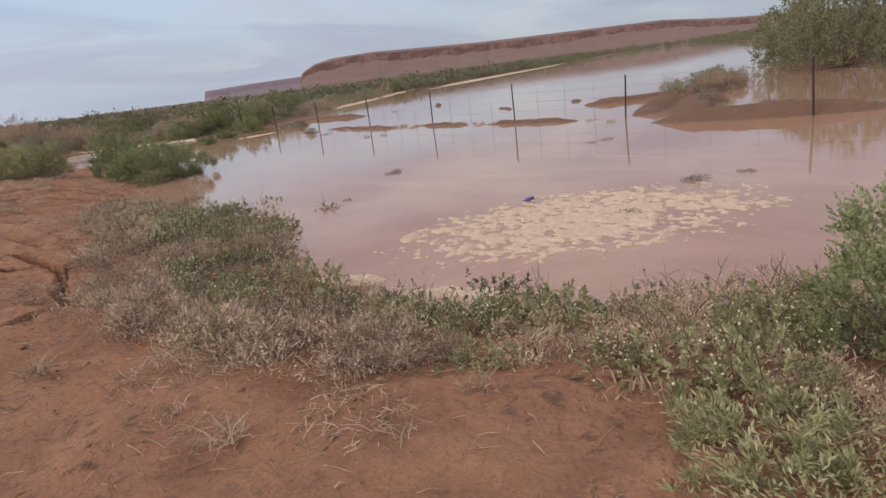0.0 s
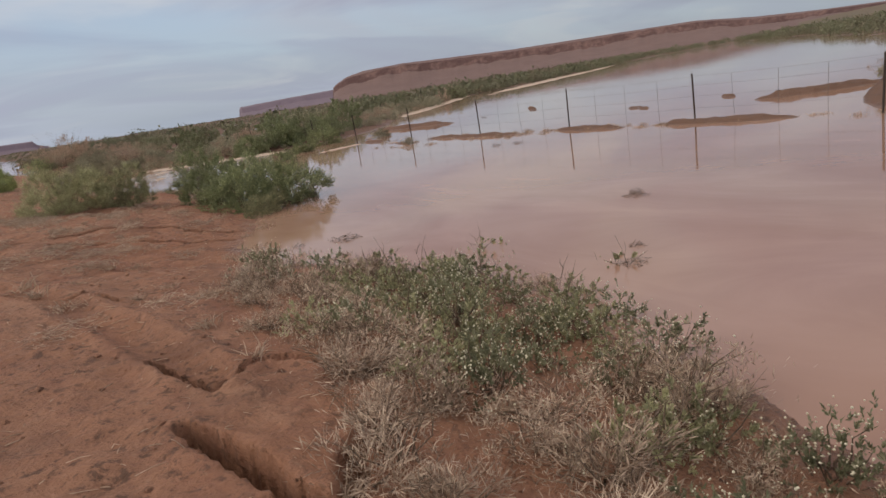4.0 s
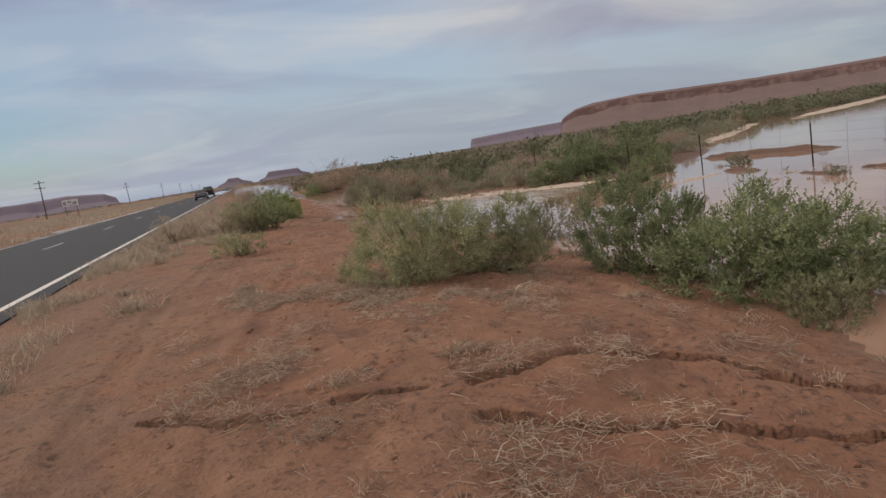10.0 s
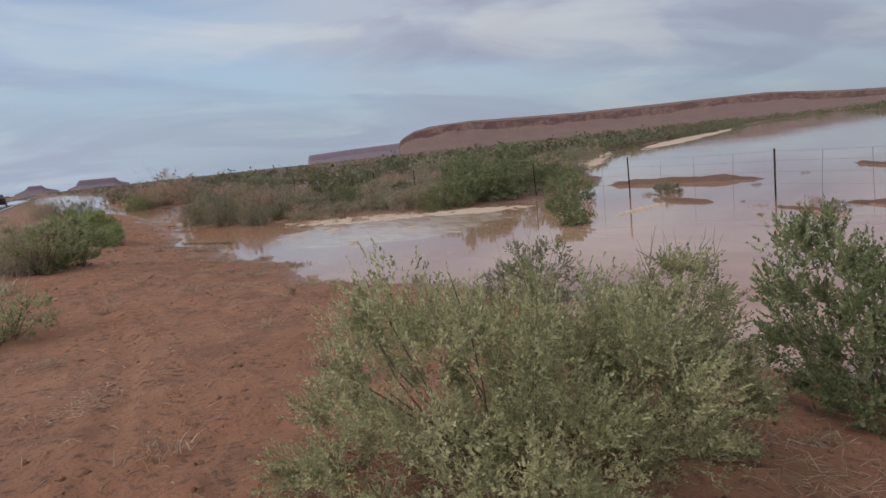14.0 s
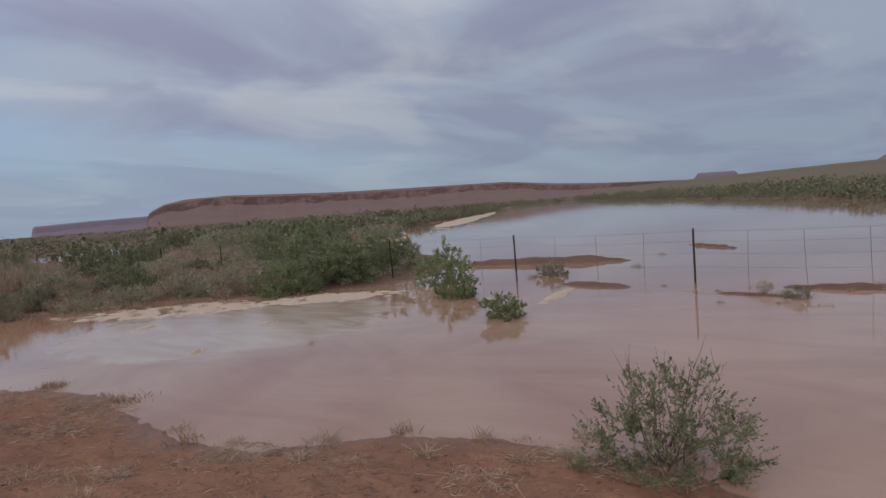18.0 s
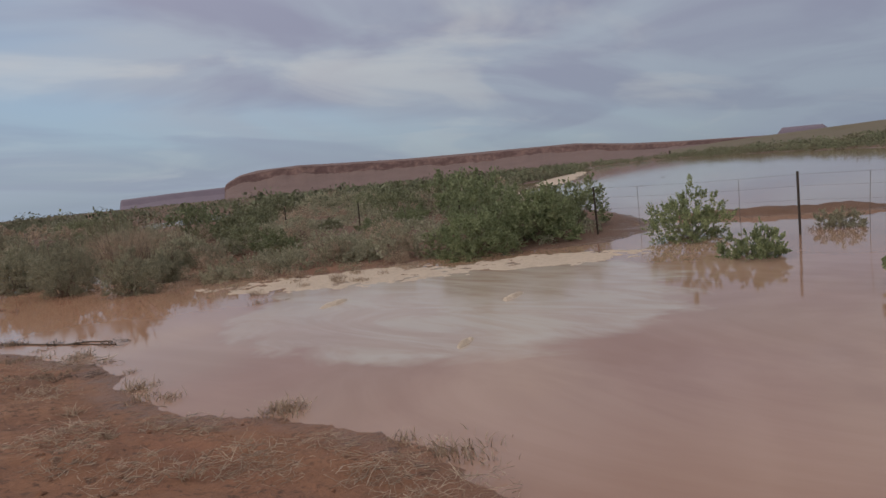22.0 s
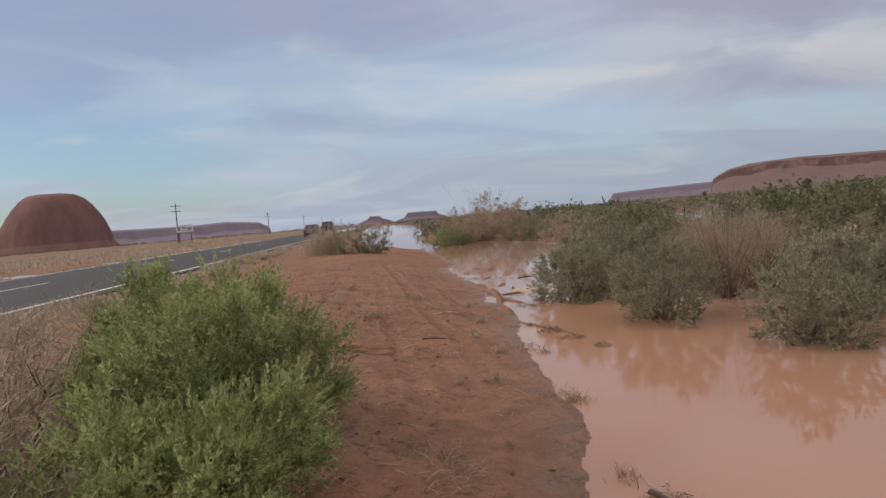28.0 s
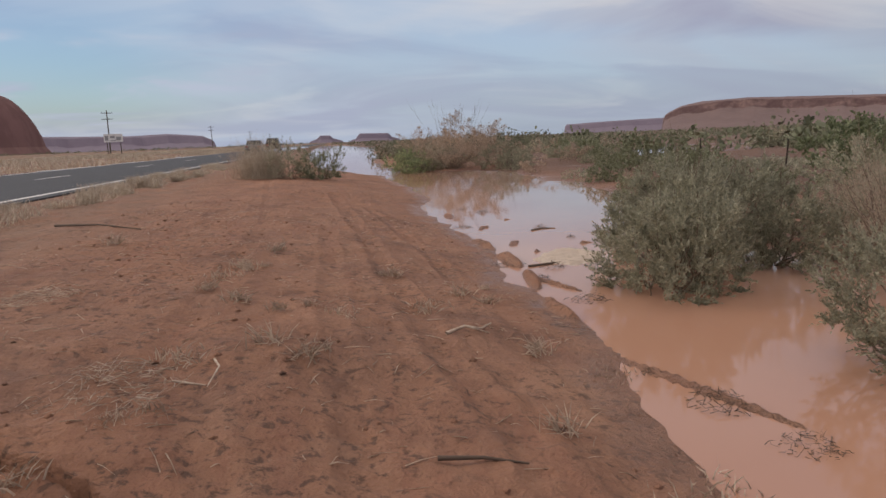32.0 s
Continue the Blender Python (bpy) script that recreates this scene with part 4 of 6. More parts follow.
# large near bushes: seed, x, y, width, height, sprigs, leaf length, material, label, lobes, openness, bare twigs
SALT = "saltbush"
NEAR = [(1, 4.75, 20.85, 1.6, 1.28, 4500, 0.026, LEAF_GREEN, "tall green saltbush at the water's edge", 13, 0.34, 0),
        (11, 4.95, 19.45, 1.9, 1.15, 3900, 0.026, LEAF_GREEN, "green saltbush at the water's edge", 11, 0.34, 0),
        (2, 5.85, 18.7, 1.8, 0.95, 3000, 0.026, LEAF_GREEN, "low green saltbush leaning over the water", 9, 0.34, 0),
        (17, 4.75, 18.0, 0.9, 0.5, 900, 0.024, LEAF_GREY, "low grey-green saltbush before larger ones", 6, 0.34, 0),
        (12, 4.85, 22.7, 0.8, 0.85, 650, 0.02, LEAF_DULL, "sparse half-bare saltbush on the wet bank", 6, 0.6, 14),
        (3, 1.75, 21.15, 1.7, 0.96, 9000, 0.017, LEAF_GREY, "pale grey-green saltbush on the red bank", 12, 0.36, 0),
        (13, 2.75, 21.2, 1.2, 0.9, 5200, 0.017, LEAF_GREY, "pale grey-green saltbush beside a larger one", 9, 0.4, 4),
        (4, -0.45, 26.5, 1.0, 0.5, 880, 0.022, LEAF_GREY, "small grey-green bush beside the track", 6, 0.35, 0),
        (5, 0.45, 33.0, 1.4, 1.0, 2000, 0.028, LEAF_GREEN, "green bush beside the road's shoulder", 9, 0.32, 0),
        (14, -0.1, 32.5, 1.2, 0.95, 1250, 0.025, LEAF_GREY, "grey bush beside the road's shoulder", 7, 0.4, 4),
        (6, 3.75, 0.75, 1.1, 0.9, 4620, 0.017, LEAF_GREEN, "tall dark green bush over low scrub", 10, 0.45, 6),
        (7, 2.05, 0.75, 1.2, 0.17, 1500, 0.026, LEAF_GREY, "feathery yellow-green bush on bare soil", 7, 0.35, 0),
        (8, 5.45, 25.5, 1.3, 0.78, 1300, 0.027, LEAF_OLIVE, "open twiggy green bush standing at the waterline", 8, 0.5, 12),
        (9, 1.2, 41.3, 1.55, 1.05, 7500, 0.024, LEAF_BRIGHT, "bright green rounded bush beside the track", 13, 0.30, 0),
        (18, 1.2, 40.2, 1.3, 0.62, 4200, 0.024, LEAF_BRIGHT, "low bright green bush before a larger one", 8, 0.3, 0),
        (15, 0.75, 41.9, 1.25, 0.98, 4600, 0.024, LEAF_BRIGHT, "bright green bush among dry grass", 8, 0.32, 0),
        (10, 0.35, 38.4, 0.6, 0.45, 750, 0.022, LEAF_GREEN, "small green bush among dry grass", 5, 0.35, 0),
        (16, 0.0, 36.6, 0.6, 0.3, 875, 0.022, LEAF_BRIGHT, "low bright green bush beside the track", 6, 0.35, 0),
        (20, 5.6, 48.2, 1.4, 1.15, 1870, 0.029, LEAF_DULL, "green shrub standing in brown flood water", 9, 0.45, 4),
        (21, 6.05, 45.5, 1.4, 1.1, 1870, 0.026, LEAF_DULL, "dull brown-green tamarisk standing in flood water", 10, 0.55, 8),
        (22, 6.75, 43.45, 1.1, 1.05, 1430, 0.026, LEAF_DULL, "dull green shrub standing in flood water", 8, 0.45, 10),
        (23, 6.4, 49.4, 1.7, 1.3, 2310, 0.029, LEAF_DULL, "dense dull green shrub at the edge of the flood", 11, 0.45, 10),
        (24, 7.7, 46.8, 1.7, 1.45, 1870, 0.029, LEAF_RUST, "leafless rusty tamarisk thicket above flood water", 9, 0.9, 18),
        (25, 8.1, 44.6, 1.0, 0.7, 1430, 0.027, LEAF_DULL, "dull green shrub in shallow flood water", 8, 0.5, 12),
        (26, 8.6, 48.4, 1.6, 1.3, 1430, 0.032, LEAF_RUST, "tangled brown tamarisk on the flooded flat", 9, 0.8, 12),
        (27, 7.6, 50.6, 1.6, 1.2, 1430, 0.032, LEAF_DULL, "dull green shrub on the flooded flat", 9, 0.45, 8),
        (28, 9.4, 46.1, 1.3, 0.7, 1210, 0.032, LEAF_DULL, "low dull shrub on the flooded flat", 8, 0.45, 8),
        (50, 7.3, 48.9, 1.3, 1.1, 1320, 0.03, LEAF_DULL, "grey tangled shrub in shallow flood water", 9, 0.5, 12),
        (51, 8.6, 47.2, 1.4, 1.2, 1320, 0.03, LEAF_RUST, "leafless brown tamarisk in shallow flood water", 9, 0.8, 12),
        (52, 9.6, 49.8, 1.7, 1.3, 1320, 0.035, LEAF_DULL, "dull shrub beside brown tamarisk", 9, 0.5, 10),
        (53, 9.9, 47.7, 1.5, 1.1, 1100, 0.035, LEAF_RUST, "brown leafless shrub on the flooded flat", 9, 0.6, 14),
        (54, 7.4, 52.0, 1.2, 1.0, 990, 0.03, LEAF_OLIVE, "olive shrub beside the pool", 8, 0.45, 4),
        (30, 12.6, 38.6, 2.0, 0.95, 1760, 0.043, LEAF_GREEN, "large green shrub on the flooded island", 11, 0.35, 0),
        (31, 14.3, 37.9, 1.7, 1.2, 1210, 0.043, LEAF_GREEN, "green shrub on the flooded island", 9, 0.35, 0),
        (32, 14.75, 34.7, 1.5, 1.15, 1100, 0.04, LEAF_GREEN, "upright green shrub rooted in the flood", 9, 0.4, 0),
        (33, 12.55, 32.6, 1.15, 0.55, 660, 0.04, LEAF_GREEN, "low green shrub rooted in the flood", 6, 0.4, 0),
        (34, 10.65, 30.15, 0.8, 0.5, 550, 0.032, LEAF_GREEN, "small green shrub standing alone in the water", 5, 0.45, 3),
        (35, 16.6, 32.2, 0.9, 0.45, 550, 0.036, LEAF_DULL, "small dull bush on a mud bar", 6, 0.4, 3),
        (40, 1.9, 63.4, 1.5, 1.0, 990, 0.034, LEAF_OLIVE, "green bush beside the flooded channel", 9, 0.4, 0),
        (41, 1.0, 62.9, 1.5, 1.15, 660, 0.034, LEAF_DULL, "dull bush beside the flooded channel", 7, 0.4, 0),
        (42, 8.3, 74.0, 4.8, 2.5, 3000, 0.058, LEAF_RUST, "rusty bare tamarisk beyond the pool", 10, 0.6, 30),
        (43, 6.0, 73.6, 2.4, 1.2, 990, 0.058, LEAF_GREEN, "green shrub beyond the pool", 8, 0.4, 0),
        (44, 10.6, 72.0, 2.8, 1.3, 990, 0.058, LEAF_DULL, "dull green shrub beyond the pool", 8, 0.4, 6)]
for seed, x, y, w, h, n, leaf, mat, label, lobes, airy, bare in NEAR:
    wet, thin = 20 <= seed < 30 or seed >= 50, mat is LEAF_RUST or "feathery" in label
    wide = (0.09 if y < 60 else 0.24) if mat is LEAF_RUST else 0.24 if thin else {LEAF_GREY: 0.4, LEAF_BRIGHT: 0.36, LEAF_GREEN: 0.5}.get(mat, 0.34)
    b = shrub("tamarisk" if "tamarisk" in label else SALT, seed, w, h, int(n * (0.9 if thin else 1.7 if wet else 1.15)), 12, leaf * (1.0 if thin else 1.15 if wet else 1.1), mat, label, lobes,
              airy=airy * 0.7, sprig=18, bare=bare, lift=0.2 if wet else 0.14, trunk=0.018 if wet else 0.012, reach=(0.17 if wet else 0.13) * max(1, h), wide=wide, wispy=thin, each=20, tuft=(0.2 if mat is LEAF_BRIGHT else 0.15 if mat is LEAF_GREY else 0.17) * min(1.3, max(0.6, w / 1.5)))
    stand(b, x, y)

# dry straw-grey brush between the bush and the road
dry = [shrub("dry_brush", 65, 1.05, 0.74, 400, 10, 0.075, STRAW, "fluffy straw-coloured dry brush beside the road", 7, wide=0.05, airy=0.55, reach=0.2, wispy=True),
       shrub("dry_brush", 66, 0.85, 0.5, 330, 10, 0.06, TWIG, "grey-brown dry brush beside the road", 6, wide=0.07, airy=0.55, reach=0.17, wispy=True)]
q = np.random.RandomState(77)
for k, (x, y) in enumerate([(0.55, 39.5), (0.1, 39.1), (-0.35, 38.5), (-0.85, 38.1), (0.05, 39.9), (-0.5, 39.4), (-1.0, 39.2), (0.3, 40.6), (-0.25, 40.6), (-0.8, 40.3), (0.2, 41.5), (-0.4, 41.6), (-0.95, 41.3), (-1.3, 38.6), (-1.4, 40.2),
                           (-1.9, 35.6), (-2.3, 33.2), (-0.9, 32.9), (-0.35, 33.6), (-0.6, 37.4), (0.5, 40.1), (0.3, 39.4), (-0.1, 38.9), (-0.6, 38.8), (-1.2, 39.7), (-0.5, 40.0), (-1.1, 38.0), (-0.15, 40.2)]):
    if k < 2:
        dry[k]["group"] = "dry brush beside the road"
        stand(dry[k], x, y, 40)
    else:
        again(dry[int(q.randint(2))], x, y, q.uniform(0, 360), q.uniform(0.8, 1.2), q.uniform(0.85, 1.3))

# low flowering scrub along the near bank
SCRUB_LABELS = ["grey-green rabbitbrush with tiny cream flowers", "dry brown-grey rabbitbrush tuft", "green rabbitbrush with cream flower heads", "straw-grey dry scrub tuft"]
scrub_kinds = [shrub("rabbitbrush", 61, 0.56, 0.30, 210, 10, 0.03, LEAF_GREY, SCRUB_LABELS[0], 7, wide=0.42, bloom=110, reach=0.08, bare=3, each=20, tuft=0.07, stems=26),
               shrub("rabbitbrush", 62, 0.75, 0.28, 230, 10, 0.04, TWIG, SCRUB_LABELS[1], 6, wide=0.12, bloom=40, airy=0.6, reach=0.14, bare=6, wispy=True, stems=26),
               shrub("rabbitbrush", 63, 0.56, 0.31, 230, 10, 0.026, LEAF_OLIVE, SCRUB_LABELS[2], 7, wide=0.36, bloom=190, reach=0.08, each=20, tuft=0.07, stems=26),
               shrub("rabbitbrush", 64, 0.75, 0.24, 190, 10, 0.055, TWIG, SCRUB_LABELS[3], 6, wide=0.08, airy=0.6, reach=0.16, bare=8, wispy=True, stems=26)]
spots = [(1.97, 9.0, 1), (1.6, 8.8, 3), (2.44, 9.3, 0), (2.95, 8.6, 2), (2.1, 8.1, 2), (2.9, 9.0, 0), (3.16, 10.7, 0), (4.0, 11.1, 2), (4.6, 10.7, 2), (3.6, 9.55, 2), (3.85, 8.6, 2), (5.03, 9.45, 0),
         (2.2, 10.55, 3), (2.35, 11.9, 2), (1.66, 10.1, 1), (2.45, 12.2, 2), (2.3, 10.9, 3), (3.36, 11.3, 0), (3.3, 10.8, 2), (2.75, 13.2, 1), (5.3, 10.7, 2), (4.9, 11.3, 0)]
rs = np.random.RandomState(5)
for k in range(900):
    y = rs.uniform(0.9, 11.6)
    lo = np.interp(y, [0.9, 1.15, 1.7, 2.1, 2.5, 2.9, 4.1, 6.4, 9, 11.6], [2.35, 2.2, 2.1, 1.8, 1.6, 1.4, 0.8, 0.85, 1.6, 1.95])
    x = rs.uniform(lo, shore_x(y) + np.interp(y, [1.5, 3, 4, 7, 9], [0.1, 0.0, -0.4, -0.2, 0.3]))
    if all((x - a) ** 2 + (y - b) ** 2 > (0.085 if y < 6.5 else 0.11) for a, b, _ in spots):
        u = (x - lo) / max(shore_x(y) - lo, 0.3)
        spots.append((x, y, int(rs.choice([0, 1, 2, 3], p=[0.38, 0.20, 0.34, 0.08] if u > 0.38 else [0.16, 0.46, 0.04, 0.34]))))
for k, (x, y, kind) in enumerate(spots):
    s = rs.uniform(0.65, 1.15)
    m = scrub_kinds[kind]
    if "placed" not in m:
        m["placed"] = 1
        m["group"] = "scrub along the bank"
        stand(m, x, y, rs.uniform(0, 360))
    else:
        again(m, x, y, rs.uniform(0, 360), s, s * rs.uniform(0.85, 1.15))

# shrubs of the flooded flat beyond the pool: built as kinds, then repeated
ISLE = [shrub("island_shrub", 71, 1.7, 1.05, 480, 10, 0.068, LEAF_OLIVE, "olive green shrub on the flooded flat", 10, wide=0.6, reach=0.16, each=12, stems=14, tuft=0.2),
        shrub("island_shrub", 72, 1.7, 0.85, 460, 10, 0.06, LEAF_DULL, "dull grey-green shrub on the flooded flat", 10, wide=0.45, reach=0.16, bare=5, each=12, stems=14, tuft=0.18),
        shrub("island_shrub", 73, 1.5, 0.95, 190, 10, 0.08, LEAF_RUST, "leafless brown shrub on the flooded flat", 8, wide=0.14, reach=0.22, bare=10, airy=0.6, wispy=True, stems=14),
        shrub("island_shrub", 74, 2.1, 1.3, 600, 10, 0.075, ISLE_GREEN, "tall olive green shrub on the flooded flat", 12, wide=0.6, reach=0.18, each=12, stems=14, tuft=0.24),
        shrub("island_shrub", 75, 1.2, 0.55, 220, 10, 0.048, LEAF_DULL, "low pale shrub on the flooded flat", 8, wide=0.4, reach=0.13, each=12, stems=12, tuft=0.13)]
AFAR = [shrub("island_shrub", 76, 2.0, 1.0, 300, 10, 0.085, LEAF_OLIVE, "olive green shrub far out on the flat", 9, wide=0.65, reach=0.2, each=9, stems=6, tuft=0.22),
        shrub("island_shrub", 77, 2.0, 0.85, 300, 10, 0.08, LEAF_DULL, "dull shrub far out on the flat", 9, wide=0.55, reach=0.2, each=9, stems=6, tuft=0.22),
        shrub("island_shrub", 78, 1.8, 0.95, 110, 10, 0.10, LEAF_RUST, "leafless brown shrub far out on the flat", 8, wide=0.2, reach=0.22, wispy=True, stems=6)]
put = []
trial = np.stack([rs.uniform(6.4, 62, 9000), 37.5 + 62 * rs.uniform(0, 1, 9000) ** 1.3], -1)
shelf = poly_sd(trial[:, 0], trial[:, 1], LAKE)
for (x, y), sd in zip(trial, shelf):
    if len(put) > 262 or sd > -0.1 or y < 36 + (x - 14) * 0.75:
        continue
    if y > 58 and 20.5 < math.degrees(math.atan2(x - 1.5, y - 29)) < 30:
        continue
    gap = 0.85 if y < 50 else (1.15 if y < 65 else 1.7)
    if all((x - a) ** 2 + (y - b) ** 2 > gap * gap for a, b in put):
        put.append((x, y))
        front = x < 11.5 and y < 52
        kind = int(rs.choice([0, 1, 2, 3, 4], p=[0.06, 0.44, 0.30, 0.0, 0.2] if front else ([0.5, 0.1, 0.06, 0.3, 0.04] if (11 < x < 19 and y < 46) or vnoise(x * 0.16, y * 0.16, 91) > 0.62 else [0.10, 0.38, 0.38, 0.04, 0.10])))
        m = ISLE[kind] if y < 56 else AFAR[(0, 1, 2, 0, 1)[kind]]
        s = (0.5 + 0.85 * rs.uniform() ** 1.8) * (0.9 if front else 1.0 + max(0, y - 55) * 0.006)
        if "placed" not in m:
            m["placed"], m["group"] = 1, "shrubs on the flooded flat"
            stand(m, x, y, rs.uniform(0, 360), max(ground_z(x, y), WATER - 0.15) - 0.03)
        else:
            again(m, x, y, rs.uniform(0, 360), s, s * rs.uniform(0.85, 1.2), max(ground_z(x, y), WATER - 0.15) - 0.03)
# tall thicket behind the mud mound
grove = shrub("thicket_tree", 79, 4.6, 3.5, 1100, 12, 0.10, LEAF_OLIVE, "tall olive green thicket beyond the mud mound", 14, wide=0.55, each=12, stems=20, trunk=0.05, tuft=0.42)
grove["group"] = "thicket beyond the mound"
stand(grove, 31.6, 11.0, 20)
for x, y, k in ((34.2, 8.4, 1.0), (35.2, 13.4, 1.05), (30.6, 7.6, 0.75), (38.6, 10.5, 1.1), (39.5, 16.0, 0.95)):
    again(grove, x, y, x * 77, k, k)
# low grey brush along the flat's drowned edge
for x, y, s, kind in [(8.4, 42.6, 0.6, 1), (8.9, 41.9, 0.5, 2), (9.5, 41.7, 0.65, 1), (10.0, 41.2, 0.5, 4), (10.5, 41.6, 0.75, 2), (9.2, 43.0, 0.7, 1), (10.9, 40.9, 0.55, 1), (11.4, 40.2, 0.6, 2), (8.6, 43.8, 0.75, 2), (10.0, 42.8, 0.7, 1),
                      (11.2, 41.9, 0.8, 1), (11.9, 39.6, 0.6, 4), (8.1, 41.6, 0.35, 4), (9.0, 40.9, 0.35, 2), (10.1, 40.2, 0.35, 4), (11.0, 39.6, 0.35, 2), (9.6, 40.6, 0.3, 4)]:
    again(ISLE[kind], x, y, rs.uniform(0, 360), s, s * rs.uniform(0.8, 1.2), max(ground_z(x, y), WATER - 0.1) - 0.03)
# thicket and bushes round the far mud mound
for x, y, s, kind in [(13.3, 25.4, 0.35, 4), (13.0, 26.1, 0.3, 4), (13.7, 25.8, 0.3, 1), (14.0, 26.4, 0.25, 2), (9.3, 39.5, 0.3, 2), (9.9, 38.9, 0.35, 2), (10.4, 38.2, 0.3, 2), (8.7, 40.2, 0.35, 2), (42, 17, 1.7, 3), (46, 18.5, 1.6, 0),
                      (50, 20, 1.8, 3), (24.6, 12.9, 0.6, 1), (21.5, 12.0, 0.5, 4), (19, 9.2, 0.45, 4), (20.2, 11.2, 0.5, 4), (17.8, 6.6, 0.45, 4), (22.9, 11.5, 0.55, 4), (26, 11.4, 0.6, 4), (17.3, 9.0, 0.4, 4), (18.3, 7.6, 0.4, 2), (20.8, 12.6, 0.45, 2), (22.2, 12.4, 0.5, 1), (23.6, 12.2, 0.4, 2), (25.3, 12.6, 0.55, 1), (16.8, 5.2, 0.35, 2), (19.6, 11.6, 0.35, 1), (27.2, 13.2, 0.7, 2), (20.0, 12.2, 0.4, 1), (21.0, 11.6, 0.45, 2), (22.4, 11.9, 0.5, 2), (23.2, 12.6, 0.5, 1), (24.0, 12.0, 0.55, 2), (18.9, 11.0, 0.3, 2), (18.0, 9.8, 0.3, 1), (17.5, 8.2, 0.35, 2), (17.1, 6.9, 0.3, 1), (24.9, 13.6, 0.6, 2), (25.9, 13.0, 0.6, 1)]:
    again(ISLE[kind], x, y, rs.uniform(0, 360), s, s * rs.uniform(0.9, 1.1))


def brush_field(name, x, y, s, per, size, mat, label, q, tall=1.0):
    """Brush that nobody could count: rounded clumps of leaf tufts, joined. s: half width of each clump."""
    n = len(x)
    z = height(x, y, False)
    d = q.normal(0, 1, (n, per, 3))
    d[..., 2] = np.abs(d[..., 2]) * 0.9
    d /= np.linalg.norm(d, axis=2, keepdims=True)
    lump = 0.86 + 0.25 * vnoise(d[..., 0] * 2.3 + x[:, None], d[..., 1] * 2.3 + d[..., 2] * 2.1 + y[:, None], 3)
    c = np.stack([x, y, z], -1)[:, None] + d * (lump * q.uniform(0.72, 1.06, (n, per)))[..., None] * s[:, None, None] * np.array([1, 1, tall])
    e = q.normal(0, 1, (n, per, 2, 3)) * (s[:, None, None, None] * size)
    v = np.stack([c + e[:, :, 0], c + e[:, :, 1], c - e[:, :, 0] * 0.9, c - e[:, :, 1] * 0.9], 2).reshape(-1, 3)
    v[:, 2] = np.maximum(v[:, 2], WATER)
    tagged(part(name, mesh_np(name, v, np.arange(len(v)).reshape(-1, 4)), mat), label, "brush", kind="stuff")


def far_scrub(name, count, d0, d1, per, size, mat, label, seed):
    """The brush of the plain, thinning towards the horizon."""
    q = np.random.RandomState(seed)
    a = np.radians(q.uniform(-42, 100, count * 5))
    d = d0 * (d1 / d0) ** q.uniform(0, 1, count * 5)
    x, y = 2 + np.sin(a) * d, 30 + np.cos(a) * d
    z = height(x, y, False)
    ok = (z > WATER + 0.02) & ((x > 2) | ((d > 420) & (x < -20))) & ~((x < 34 + (y - 62) * 0.6) & (y < 62) & (x > 4)) & (vnoise(x * 0.03, y * 0.03, 6) > 0.22) & ~((d < 100) & (a > radians(20)) & (a < radians(30)))
    x, y, d = x[ok][:count], y[ok][:count], d[ok][:count]
    brush_field(name, x, y, (0.4 + 0.9 * q.uniform(0, 1, len(x)) ** 2) * (1 + d / 600), per, size, mat, label, q, 0.9)


def shore_belt(name, count, mat, label, seed):
    """The thick belt of brush along the far shore of the flood."""
    q = np.random.RandomState(seed)
    x, y = q.uniform(24, 275, count * 30), q.uniform(8, 195, count * 30)
    sd = poly_sd(x, y, LAKE)
    d = np.hypot(x - 1, y - 20)
    ok = (sd < -0.8) & (sd > -26) & (d > 44) & (q.uniform(0, 1, len(x)) < np.exp(sd / 9) * np.clip(75 / d, 0.25, 1)) & ~((y > 36 + (x - 14) * 0.75) & (d < 62))
    x, y, d, sd = x[ok][:count], y[ok][:count], d[ok][:count], sd[ok][:count]
    s = (0.7 + 0.9 * q.uniform(0, 1, len(x)) ** 1.5) * (0.8 + np.clip(-sd, 0, 12) * 0.04) * np.where(y < 0.55 * x, 1.1, 1.0) * (1 + d / 700)
    brush_field(name, x, y, s, 150, 0.05, mat, label, q, 1.0)


far_scrub("plain_brush", 520, 62, 170, 150, 0.042, BRUSH_GREEN, "olive desert brush on the far shore", 9)
far_scrub("plain_brush", 520, 62, 170, 150, 0.042, BRUSH_DULL, "dull desert brush on the far shore", 10)
far_scrub("far_brush", 2600, 150, 1500, 30, 0.085, BRUSH_GREEN, "olive desert brush spreading to the horizon", 11)
far_scrub("far_brush", 1800, 150, 1500, 30, 0.085, BRUSH_DULL, "dull desert brush spreading to the horizon", 12)
q = np.random.RandomState(47)
low_x, low_y = q.uniform(7.5, 44, 3600), q.uniform(36.5, 64, 3600)
low_ok = (poly_sd(low_x, low_y, LAKE) < -0.2) & (low_y > 36 + (low_x - 14) * 0.75) & (vnoise(low_x * 0.5, low_y * 0.5, 71) > 0.3)
low_x, low_y = low_x[low_ok][:800], low_y[low_ok][:800]
brush_field("low_brush", low_x, low_y, 0.16 + 0.3 * q.uniform(0, 1, len(low_x)) ** 1.5, 90, 0.06, LEAF_DULL, "low dull brush between the shrubs of the flat", q, 0.9)
shore_belt("shore_brush", 650, BRUSH_GREEN, "dark olive brush thick along the far shore", 13)
shore_belt("shore_brush", 260, BRUSH_DULL, "dull brush along the far shore", 15)

# ---- dry grass, twigs and litter ----


